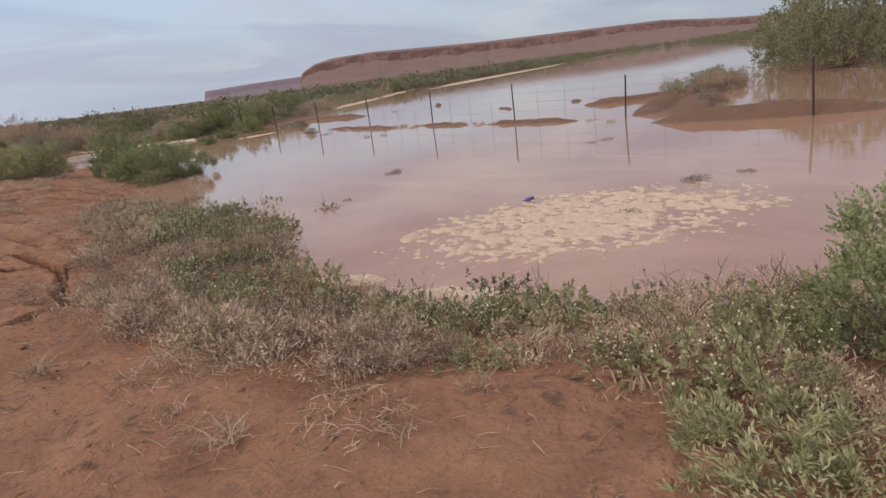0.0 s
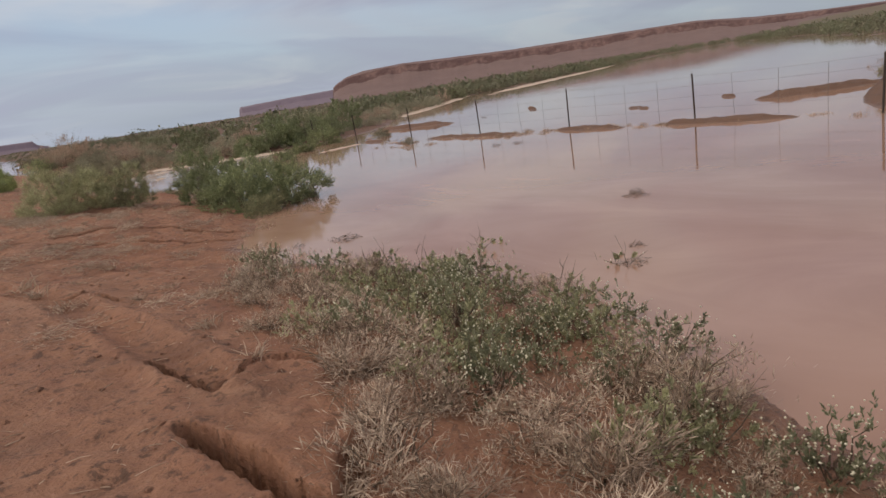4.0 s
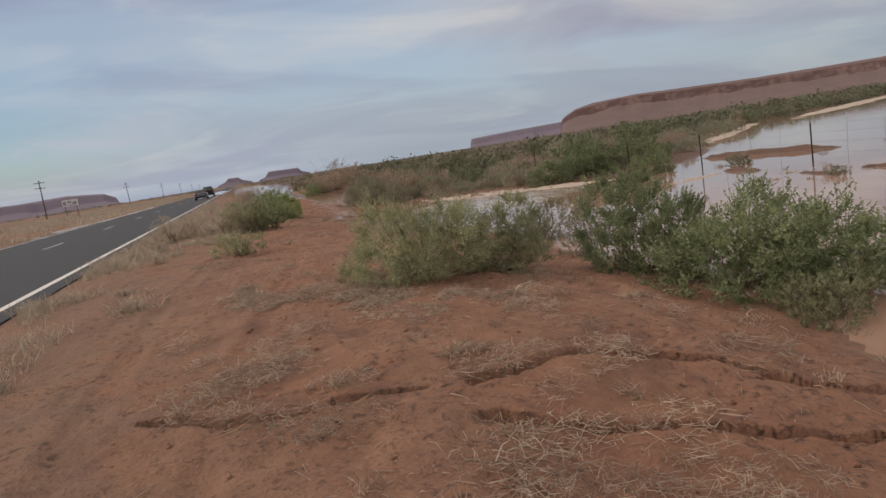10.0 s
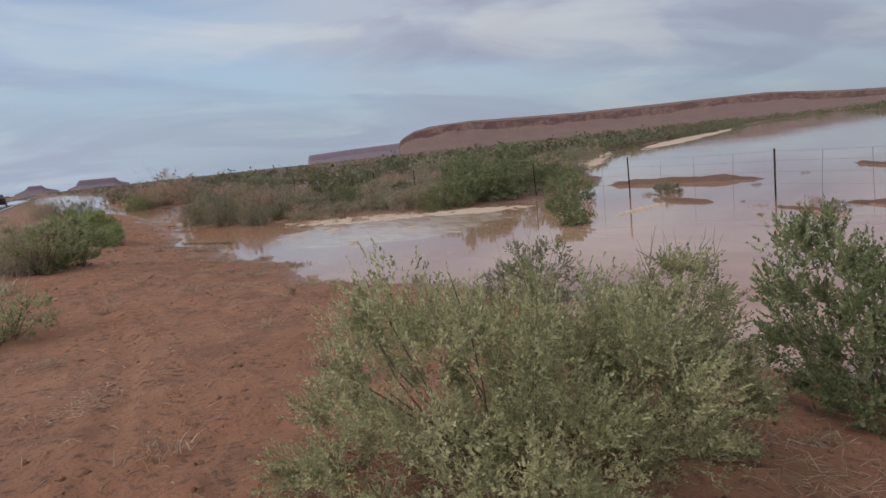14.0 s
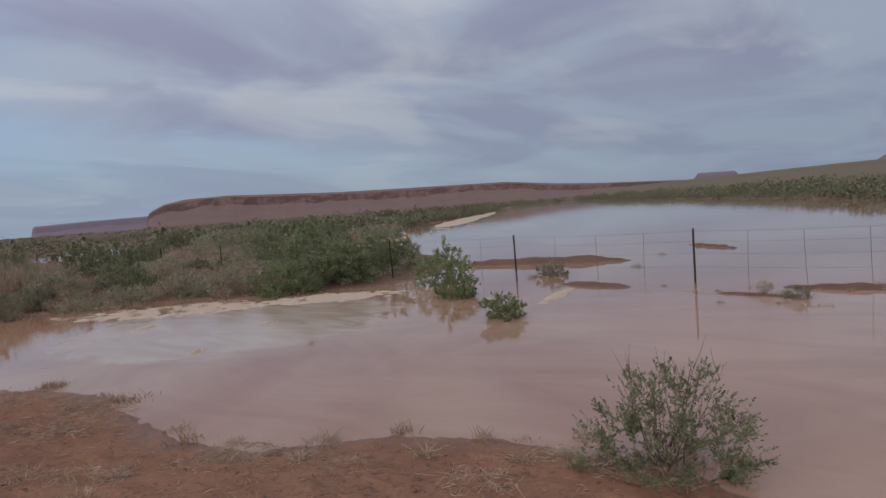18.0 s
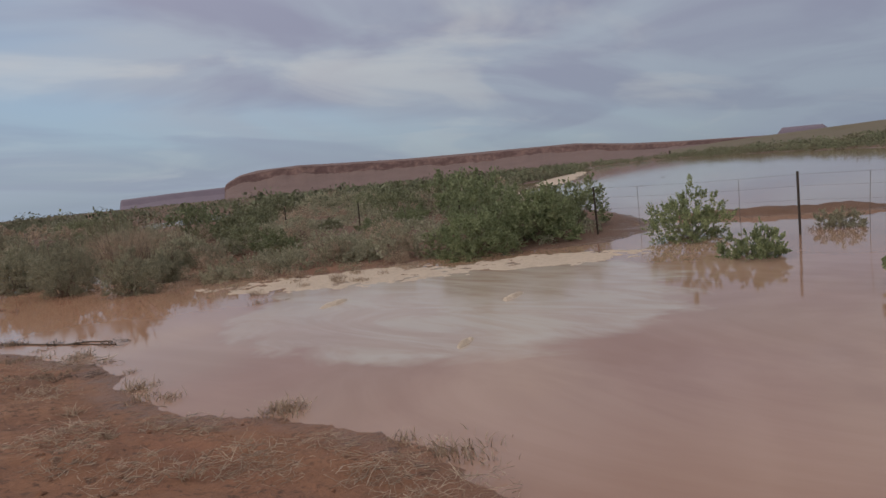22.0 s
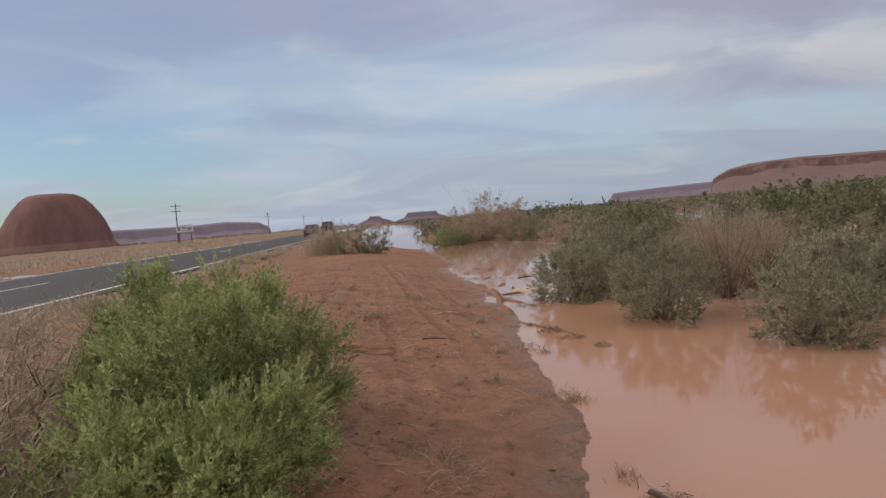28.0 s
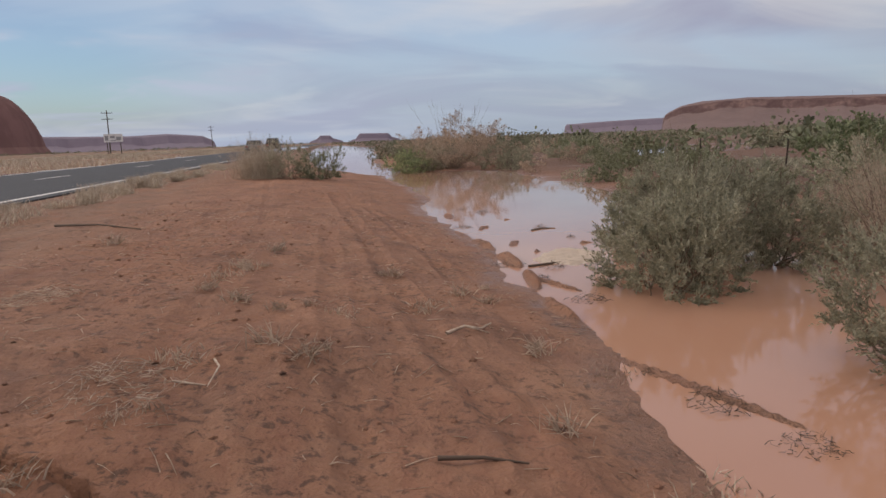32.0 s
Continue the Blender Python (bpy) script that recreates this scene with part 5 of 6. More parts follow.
def grass_tuft(seed, n, h, w, mat, label, lean=0.5):
    q = np.random.RandomState(seed)
    b = np.stack([q.normal(0, w * 0.3, n), q.normal(0, w * 0.3, n), np.zeros(n)], -1)
    d = np.stack([q.normal(0, lean, n), q.normal(0, lean, n), np.ones(n)], -1)
    d /= np.linalg.norm(d, axis=1)[:, None]
    ln = h * q.uniform(0.45, 1.2, (n, 1))
    side = np.cross(d, q.normal(0, 1, (n, 3)))
    side /= np.linalg.norm(side, axis=1)[:, None]
    m = b + d * ln * 0.55
    t = b + d * ln + np.stack([d[:, 0], d[:, 1], -0.4 * np.hypot(d[:, 0], d[:, 1])], -1) * ln * 0.35
    k = 0.0035 * q.uniform(0.7, 1.4, (n, 1))
    v = np.stack([b - side * k, b + side * k, m + side * k * 0.8, m - side * k * 0.8, m - side * k * 0.8, m + side * k * 0.8, t + side * 0.0006, t - side * 0.0006], 1).reshape(-1, 3)
    return part("dry_grass", mesh_np("dry_grass", v, np.arange(len(v)).reshape(-1, 4)), mat, None, label, "stuff")


def twig_heap(seed, n, r, h, mat, label, thick=1.0):
    q = np.random.RandomState(seed)
    paths, rads = [], []
    for k in range(n):
        a, rr = q.uniform(0, 6.28), r * np.sqrt(q.uniform(0, 1))
        c = np.array([math.cos(a) * rr, math.sin(a) * rr * 0.8, q.uniform(0.005, h) * (1 - rr / r * 0.7)])
        b = q.uniform(0, 6.28)
        d = np.array([math.cos(b), math.sin(b), q.normal(0.05, 0.25)]) * r * q.uniform(0.12, 0.42)
        p = np.array([c - d * 0.5, c + q.normal(0, 0.012, 3), c + d * 0.5 + q.normal(0, 0.015, 3)])
        p[:, 2] = np.maximum(p[:, 2], 0.003)
        paths.append(p)
        w = q.uniform(0.0011, 0.0028) * thick
        rads.append(np.array([w, w * 0.8, w * 0.35]))
    v, f = tubes(paths, rads, 3)
    return part("dead_brush", mesh_np("dead_brush", v, f), mat, None, label, "stuff")


def repeat(kinds, places, seed, group, smin=0.7, smax=1.3, category="", z=None):
    """Set the first of each kind down, then copies of them, at the places."""
    q = np.random.RandomState(seed)
    used = set()
    for x, y in places:
        k = int(q.randint(len(kinds)))
        s = q.uniform(smin, smax)
        zz = (ground_z(x, y) if z is None else z)
        if k not in used:
            used.add(k)
            tagged(kinds[k], category=category, group=group)
            kinds[k].matrix_basis = pose(x, y, zz, 0, 0, q.uniform(0, 360))
        else:
            copy_thing(kinds[k], pose(x, y, zz, 0, 0, q.uniform(0, 360)) @ Matrix.Diagonal((s, s, s, 1)))
    for k, o in enumerate(kinds):
        if k not in used:
            bpy.data.objects.remove(o)


heaps = [twig_heap(s, n, r, h, TWIG, "heap of bleached dead twigs on red soil") for s, n, r, h in ((81, 150, 0.28, 0.08), (82, 200, 0.38, 0.05), (83, 110, 0.22, 0.11), (84, 180, 0.44, 0.045))]
HEAP_AT = [(1.0, 21.05), (0.71, 20.5), (-0.37, 21.8), (1.11, 20.15), (1.7, 19.8), (0.11, 20.8), (-0.37, 21.0), (-0.08, 24.9), (0.1, 23.7), (2.3, 19.5), (-0.87, 25.4), (-0.4, 18.2), (-0.06, 18.6), (0.65, 16.4), (0.76, 15.9),
           (0.1, 15.9), (-0.57, 15.6), (1.21, 14.9), (1.21, 16.5), (2.26, 15.1), (1.72, 16.4), (1.04, 18.4), (0.17, 17.1), (2.24, 18.2), (1.1, 19.1), (3.19, 18.4), (-0.22, 19.0), (-0.32, 18.3), (1.1, 18.8), (0.8, 19.4), (2.13, 18.9)]
HEAP_AT += [(3.2, 18.9), (0.13, 19.2), (1.19, 17.6), (2.0, 17.45), (-0.42, 21.5), (2.99, 17.4), (1.12, 2.2), (0.75, 3.6), (0.9, 5.0), (0.6, 2.6), (0.45, 6.6), (1.0, 7.1), (1.3, 11.3), (0.71, 16.3), (0.38, 11.1), (-0.87, 12.1), (1.59, 11.3),
            (2.6, 38.2), (2.5, 40.9), (3.7, 37.8), (1.9, 34.7), (2.9, 36.9), (3.1, 36.3), (2.5, 38.1), (-0.73, 39.1), (-0.64, 38.3), (0.12, 47.3), (1.14, 45.5), (4.2, 28.1), (3.0, 31.0), (2.55, 31.2), (3.7, 32.1), (3.3, 32.6)]
spill = np.random.RandomState(19)
HEAP_AT += [(x, y) for x, y in zip(spill.uniform(-1.1, 3.0, 44), spill.uniform(14.6, 21.6, 44)) if vnoise(np.array(x * 1.1), np.array(y * 0.8), 44) > 0.4]
HEAP_AT += [(shore_x(y) - u, y) for y, u in zip(spill.uniform(25.5, 34.5, 22), spill.uniform(0.2, 1.7, 22))]
repeat(heaps, HEAP_AT, 3, "dead brush on the bank", 0.7, 1.4, "dead brush")
# thick tangles beside the big grey-green bush, and dark root wrack along the bank
tangles = [twig_heap(s, n, r, h, m, "matted tangle of grey-brown dead brush on red soil", 1.6) for s, n, r, h, m in ((85, 190, 0.24, 0.10, TWIG), (86, 210, 0.27, 0.07, TWIG), (87, 120, 0.2, 0.06, TWIG))]
repeat(tangles, [(1.0, 21.05), (1.12, 20.84), (0.69, 20.54), (0.77, 20.34), (1.05, 20.12), (1.1, 19.9), (1.7, 19.82), (1.57, 19.65), (1.97, 19.72), (2.28, 19.56), (-0.37, 22.2), (-0.4, 21.6), (-0.35, 21.2), (-0.41, 20.9), (0.03, 20.76), (-0.17, 20.66),
                 (0.82, 19.89), (1.06, 19.71), (1.9, 19.37)], 23, "dead brush on the bank", 0.7, 1.1, "dead brush")
wrack = [twig_heap(s, n, r, h, m, "dark broken roots and stems on red soil", 1.5) for s, n, r, h, m in ((88, 50, 0.17, 0.10, DRIFT), (89, 36, 0.2, 0.05, DRIFT), (90, 40, 0.15, 0.12, LEAF_RUST))]
repeat(wrack, [(3.21, 39.83), (3.73, 39.65), (2.63, 38.29), (3.08, 38.15), (3.9, 37.98), (4.05, 37.5), (4.15, 37.25), (2.98, 37.22), (3.37, 37.23), (3.49, 36.94), (3.8, 36.86), (1.1, 38.98), (0.61, 38.86), (1.4, 37.19), (1.73, 37.17), (2.44, 36.92),
               (2.38, 41.09)], 24, "dead brush on the bank", 0.6, 1.1, "dead brush")

tufts = [grass_tuft(s, n, h, w, STRAW, "tuft of pale dry grass on the road's shoulder", l) for s, n, h, w, l in ((91, 170, 0.22, 0.35, 0.5), (92, 220, 0.18, 0.5, 0.6), (93, 150, 0.30, 0.3, 0.4))]
q = np.random.RandomState(17)
at = []
for k in range(900):
    y = q.uniform(8, 72)
    x = q.uniform(-3.6, -1.5 + 0.8 * (30 < y < 43) - 0.7 * (y > 43) + (1.6 if 36 < y < 43 else 0))
    if len(at) < 170 and q.uniform() < (0.9 if 28 < y < 43 else (0.12 if y < 28 else 0.3)):
        at.append((x, y))
at += [(q.uniform(-1.6, 0.9), q.uniform(37.2, 42.5)) for k in range(50)]
stubble = [grass_tuft(s, n, h, w, LEAF_RUST, "low tuft of dead stubble on red soil", 0.8) for s, n, h, w in ((97, 45, 0.09, 0.16), (98, 60, 0.07, 0.22), (99, 35, 0.12, 0.12))]
bits = [(shore_x(y) - 0.2 - 4.6 * u, y) for y, u in zip(q.uniform(0, 50, 230), q.uniform(0, 1, 230))]
repeat(stubble, bits, 14, "stubble on the bank", 0.6, 1.5, "grass")
repeat(tufts, at, 4, "dry grass beside the road", 0.6, 1.3, "grass")
# taller bleached clumps
reeds = [grass_tuft(95, 260, 0.95, 0.6, STRAW, "tall clump of bleached reddish grass", 0.22), grass_tuft(96, 240, 0.8, 0.7, LEAF_RUST, "tall clump of rusty dry grass", 0.28)]
repeat(reeds, [(-0.3, 32.7), (-0.7, 33.4), (0.1, 63.5), (-0.5, 65.0), (-0.2, 66.5), (7.4, 74.5), (8.2, 75.3), (0.0, 62.8), (0.45, 63.1), (-0.35, 63.2), (0.2, 63.9)], 6, "tall dry grass", 0.85, 1.4, "grass")


def verge_grass():
    """Dry grass of the far verge: a joined field of blades."""
    q = np.random.RandomState(23)
    n = 60000
    x, y = -13.4 - 26 * q.uniform(0, 1, n) ** 1.6, 22 + 190 * q.uniform(0, 1, n) ** 1.3
    keep = vnoise(x * 0.35, y * 0.2, 3) * 0.6 + vnoise(x * 1.1, y * 0.6, 5) * 0.4 > 0.46
    x, y = x[keep], y[keep]
    n = len(x)
    z = height(x, y, False)
    h = q.uniform(0.08, 0.32, n)
    w = q.uniform(0.004, 0.012, n) * (1 + y / 45)
    a = q.uniform(0, 6.28, n)
    lx, ly = q.normal(0, 0.4, n) * h, q.normal(0, 0.4, n) * h
    b = np.stack([x, y, z], -1)
    s = np.stack([np.cos(a) * w, np.sin(a) * w, 0 * w], -1)
    t = b + np.stack([lx, ly, h], -1)
    v = np.stack([b - s, b + s, t + s * 0.3, t - s * 0.3], 1).reshape(-1, 3)
    ob = part("verge_grass", mesh_np("verge_grass", v, np.arange(len(v)).reshape(-1, 4)), STRAW)
    tagged(ob, "pale yellow dry grass along the far verge", "grass", kind="stuff")


verge_grass()


def shoulder_grass():
    """Short bleached grass along the near shoulder, joined."""
    q = np.random.RandomState(29)
    n = 44000
    y = 6 + 72 * q.uniform(0, 1, n)
    x = -3.55 + (1.3 + 1.6 * (y > 30) * (y < 43)) * q.uniform(0, 1, n) ** 1.4 + (y > 36) * (y < 43) * 1.6 * q.uniform(0, 1, n)
    keep = vnoise(x * 1.3, y * 0.9, 13) + 0.25 * (y > 30) * (y < 43) - 0.1 * (y < 28) > 0.52
    x, y = x[keep], y[keep]
    n = len(x)
    z = height(x, y)
    h = q.uniform(0.05, 0.24, n)
    w = q.uniform(0.0015, 0.0035, n) * (1 + y / 60)
    a = q.uniform(0, 6.28, n)
    b = np.stack([x, y, z - 0.01], -1)
    s = np.stack([np.cos(a) * w, np.sin(a) * w, 0 * w], -1)
    t = b + np.stack([q.normal(0, 0.5, n) * h, q.normal(0, 0.5, n) * h, h], -1)
    v = np.stack([b - s, b + s, t + s * 0.3, t - s * 0.3], 1).reshape(-1, 3)
    ob = part("shoulder_grass", mesh_np("shoulder_grass", v, np.arange(len(v)).reshape(-1, 4)), STRAW)
    tagged(ob, "short bleached grass along the road's shoulder", "grass", kind="stuff")


shoulder_grass()


def litter():
    """Clods and snapped stems strewn over the bank."""
    q = np.random.RandomState(31)
    n = 5200
    y = q.uniform(-0.4, 56, n)
    x = shore_x(y) - 0.15 - 5.4 * q.uniform(0, 1, n) ** 0.8
    z = height(x, y)
    s = 0.006 + 0.026 * q.uniform(0, 1, n) ** 3
    o = np.array([(1, 0, 0), (0, 1, 0), (-1, 0, 0), (0, -1, 0), (0, 0, 0.8), (0, 0, -0.6)], float)
    v = np.stack([x, y, z], -1)[:, None] + o[None] * s[:, None, None] * q.uniform(0.6, 1.3, (n, 6, 1))
    t = np.array([(0, 1, 4), (1, 2, 4), (2, 3, 4), (3, 0, 4), (1, 0, 5), (2, 1, 5), (3, 2, 5), (0, 3, 5)])
    ob = part("soil_clods", mesh_np("soil_clods", v.reshape(-1, 3), (np.arange(n)[:, None, None] * 6 + t[None]).reshape(-1, 3)), SOIL)
    tagged(ob, "small clods of red soil on the bank", "soil", kind="stuff")
    n = 5200
    y = q.uniform(-0.4, 54, n)
    x = shore_x(y) - 0.05 - 5.2 * q.uniform(0, 1, n)
    paths, rads = [], []
    zz = height(x, y)
    for i in range(n):
        a, ln = q.uniform(0, 6.28), 0.03 + 0.17 * q.uniform() ** 2
        c = np.array([x[i], y[i], zz[i] + 0.006])
        d = np.array([math.cos(a), math.sin(a), q.normal(0, 0.12)]) * ln
        paths.append(np.array([c - d * 0.5, c + np.array([0, 0, 0.006]) + q.normal(0, 0.004, 3), c + d * 0.5]))
        w = q.uniform(0.0015, 0.004)
        rads.append(np.array([w, w, w * 0.4]))
    v, f = tubes(paths, rads, 3)
    ob = part("stem_litter", mesh_np("stem_litter", v, f), LEAF_RUST)
    tagged(ob, "snapped dry stems scattered on red soil", "litter", kind="stuff")


litter()


def stick(name, pts, r, mat, label):
    p = np.array([(x, y, float(height(np.array([x]), np.array([y]))[0]) + z) for x, y, z in pts])
    if name == "driftwood":
        p[:, 2] = np.maximum(p[:, 2], WATER + 0.005)
    c = p.mean(0)
    v, f = tubes([p - c], [np.linspace(r, r * 0.4, len(p))], 6)
    ob = part(name, mesh_np(name, v, f, True), mat)
    ob.location = c
    return tagged(ob, label, "stick")


stick("stick", [(3.05, 46.66, 0.01), (3.2, 46.74, 0.03), (3.34, 46.8, 0.02), (3.45, 46.95, 0.03)], 0.014, TWIG, "bleached forked stick on red soil")
stick("stick", [(3.2, 46.74, 0.03), (3.38, 46.7, 0.03)], 0.009, TWIG, "short bleached stick on red soil")
stick("stick", [(1.6, 45.9, 0.01), (1.66, 45.7, 0.04), (1.63, 45.5, 0.02)], 0.008, TWIG, "bent grey stick on red soil")
stick("stick", [(1.45, 45.6, 0.01), (1.62, 45.52, 0.02)], 0.007, TWIG, "short grey stick on red soil")
stick("stick", [(-1.49, 51.8, 0.02), (-0.8, 51.4, 0.03), (-0.18, 51.06, 0.02)], 0.018, DRIFT, "long dark branch on the shoulder")
stick("stick", [(2.7, 44.9, 0.02), (2.9, 44.87, 0.02), (3.1, 44.83, 0.02)], 0.012, DRIFT, "dark snapped stick in the mud")
stick("stick", [(2.2, 19.42, 0.01), (2.3, 19.5, 0.12), (2.42, 19.4, 0.16)], 0.008, TWIG, "bleached bent stick on the bank")
stick("driftwood", [(3.7, 40.53, 0.02), (3.92, 39.95, 0.06), (4.2, 39.28, 0.03), (4.38, 38.9, 0.04), (4.58, 38.43, 0.0)], 0.02, DRIFT, "long dark root along the waterline")
stick("driftwood", [(4.2, 39.28, 0.03), (4.45, 39.1, 0.06), (4.62, 38.75, 0.03)], 0.015, DRIFT, "dark forked root at the waterline")
stick("driftwood", [(5.55, 52.6, 0.02), (5.8, 52.75, 0.06), (6.0, 52.7, 0.02)], 0.02, DRIFT, "dark driftwood in the pool")
stick("driftwood", [(4.6, 49.7, 0.03), (4.95, 49.8, 0.05), (5.25, 49.85, 0.03)], 0.022, DRIFT, "dark driftwood on the mud spit")

# flood wrack: dark twig rafts on spits and afloat
rafts = [twig_heap(s, n, r, h, DRIFT, "dark raft of wet twigs in flood water") for s, n, r, h in ((101, 70, 0.16, 0.10), (102, 80, 0.2, 0.06), (103, 50, 0.12, 0.07))]
repeat(rafts, [(8.43, 4.85), (8.55, 4.8), (6.46, 4.63), (6.55, 4.55), (7.65, 11.15), (7.85, 11.3), (5.04, 9.25), (5.55, 9.6), (11.65, 9.1), (12.1, 9.0), (12.63, 19.7), (13.0, 19.2), (4.28, 13.83), (3.72, 14.2), (5.8, 52.9),
              (5.9, 51.7), (5.4, 55.6), (4.87, 49.6), (4.58, 44.94), (4.45, 45.5), (4.32, 46.05), (4.67, 48.0), (4.54, 49.0), (4.4, 49.9), (14.9, 28.6), (14.3, 27.3), (14.7, 25.8), (18.6, 30.6), (4.75, 44.3), (5.1, 56.4), (4.55, 53.5), (9.2, 4.4),
              (22, 31), (40, 48), (52, 52), (3.75, 40.4), (3.86, 40.1), (4.1, 39.5), (4.3, 39.05), (4.5, 38.6), (4.6, 38.45)], 8, "flood wrack", 0.7, 1.3, "driftwood", WATER - 0.005)
# grassy stubble that stands in shallow water and on the bars
stub = [grass_tuft(s, n, h, w, m, lb, 0.45) for s, n, h, w, m, lb in ((111, 60, 0.09, 0.22, LEAF_RUST, "drowned grass tuft in shallow water"), (112, 80, 0.07, 0.35, TWIG, "grey drowned stubble at the waterline"), (113, 50, 0.12, 0.2, LEAF_RUST, "brown drowned grass at the waterline"))]
at = [(4.25, 28.05), (5.7, 26.3), (4.36, 32.0), (4.33, 33.8), (4.4, 32.2), (4.28, 33.8), (3.84, 35.9), (3.95, 38.1), (3.84, 35.8), (4.3, 33.9), (3.6, 12.9), (3.4, 12.2), (4.6, 28.4), (4.1, 30.2)]
q = np.random.RandomState(41)
at += [(14.9 + q.normal(0, 0.3), 23.2 + q.normal(0, 1.6)) for k in range(34)] + [(13.6 + q.normal(0, 0.5), 26.0 + q.normal(0, 0.7)) for k in range(10)] + [(15.4 + q.normal(0, 0.2), 16.5 + q.normal(0, 2.8)) for k in range(34)]
at += [(q.uniform(7, 12.5), q.uniform(38.6, 44)) for k in range(90)] + [(shore_x(y) + q.normal(0.05, 0.12), y) for y in q.uniform(11, 47, 46)] + [(19 + q.normal(0, 1.6), 34.6 + q.normal(0, 3)) for k in range(8)]
repeat(stub, at, 9, "drowned grass", 0.6, 1.3, "grass", WATER - 0.01)


# ---- foam ----


def foam(name, cx, cy, rx, ry, turn, seed, label, thr=0.12, cell=0.045, freq=1.6, lift=0.03, fray=1.3):
    """A raft of foam: an uneven sheet over an oval, with holes, its rim at the water."""
    x = np.arange(cx - max(rx, ry) * 1.2, cx + max(rx, ry) * 1.2, cell)
    y = np.arange(cy - max(rx, ry) * 1.2, cy + max(rx, ry) * 1.2, cell)
    X, Y = np.meshgrid(x, y)
    c, s = math.cos(radians(turn)), math.sin(radians(turn))
    u, v = ((X - cx) * c + (Y - cy) * s) / rx, (-(X - cx) * s + (Y - cy) * c) / ry
    val = 0.75 - (u * u + v * v) ** 1.3 + 1.3 * fbm(X * freq, Y * freq, seed, 4) + fray * fbm(X * freq * 4, Y * freq * 4, seed + 5, 4) - thr
    Z = WATER + np.clip(val, -0.4, 0.5) * lift * 2 * (0.6 + 0.8 * vnoise(X * 9, Y * 9, seed)) + 0.004
    nx, ny = len(x), len(y)
    i, j = np.meshgrid(np.arange(nx - 1), np.arange(ny - 1))
    a = (j * nx + i).ravel()
    f = np.stack([a, a + 1, a + nx + 1, a + nx], -1)
    keep = (val.ravel()[f] > -0.02).any(1)
    f = f[keep]
    idx, inv = np.unique(f, return_inverse=True)
    vv = np.stack([X, Y, np.where(val > 0, Z, WATER - 0.01)], -1).reshape(-1, 3)[idx]
    ob = part(name, mesh_np(name, vv, inv.reshape(-1, 4), True), FOAM)
    return tagged(ob, label, "foam")


foam("foam_raft", 6.1, 4.95, 2.3, 1.5, -25, 3, "broken raft of tan foam floating on brown water", 0.2, 0.022, 2.6, 0.014, 3.4)
foam("foam_patch", 3.0, 5.6, 0.5, 0.24, -55, 5, "pale foam caught against the scrub", 0.0)
foam("foam_patch", 3.3, 4.25, 0.55, 0.38, -55, 7, "pale foam caught against the scrub", -0.05)
foam("foam_patch", 4.45, 5.3, 0.22, 0.1, 20, 8, "small floe of tan foam", 0.05)
foam("foam_patch", 4.5, 6.35, 0.4, 0.12, 20, 9, "small floe of tan foam", 0.1)
foam("foam_patch", 5.3, 50.2, 0.75, 0.5, 60, 12, "tan foam drift beside the mud spit", 0.0, lift=0.012)
foam("foam_patch", 9.3, 39.4, 3.0, 1.15, -52, 13, "cream foam drift along the flooded flat", 0.0, 0.05, 1.2, 0.01, 1.8)
foam("foam_patch", 11.9, 36.4, 2.2, 1.0, -55, 14, "cream foam drift along the flooded flat", 0.05, 0.05, 1.2, 0.01, 1.8)
foam("foam_patch", 10.2, 42.8, 2.2, 1.1, -30, 15, "cream foam among drowned shrubs", 0.2, 0.06, 1.4, 0.01, 2.4)
foam("foam_line", 41, 59.5, 18, 1.1, 42, 16, "pale foam line along the far shore", -0.2, 0.30, 0.3, 0.03)
foam("foam_line", 88, 83.5, 44, 2.2, 29, 17, "pale foam line along the far shore", -0.2, 0.8, 0.12, 0.03)
foam("foam_patch", 7.5, 37.4, 0.35, 0.1, 15, 18, "small floe of cream foam", 0.05)
foam("foam_patch", 6.6, 33.8, 0.3, 0.05, 20, 19, "thin streak of cream foam", 0.05)
foam("foam_patch", 8.8, 34.8, 0.35, 0.06, 10, 20, "thin streak of cream foam", 0.05)
foam("foam_patch", 13.2, 30.4, 1.4, 0.18, 10, 21, "thin foam drift beside a mud bar", 0.1)

# ---- fence ----


def box_np(w, d, h):
    bm = bmesh.new()
    bmesh.ops.create_cube(bm, size=1)
    bmesh.ops.scale(bm, vec=(w, d, h), verts=bm.verts)
    bmesh.ops.translate(bm, vec=(0, 0, h / 2), verts=bm.verts)
    return bm


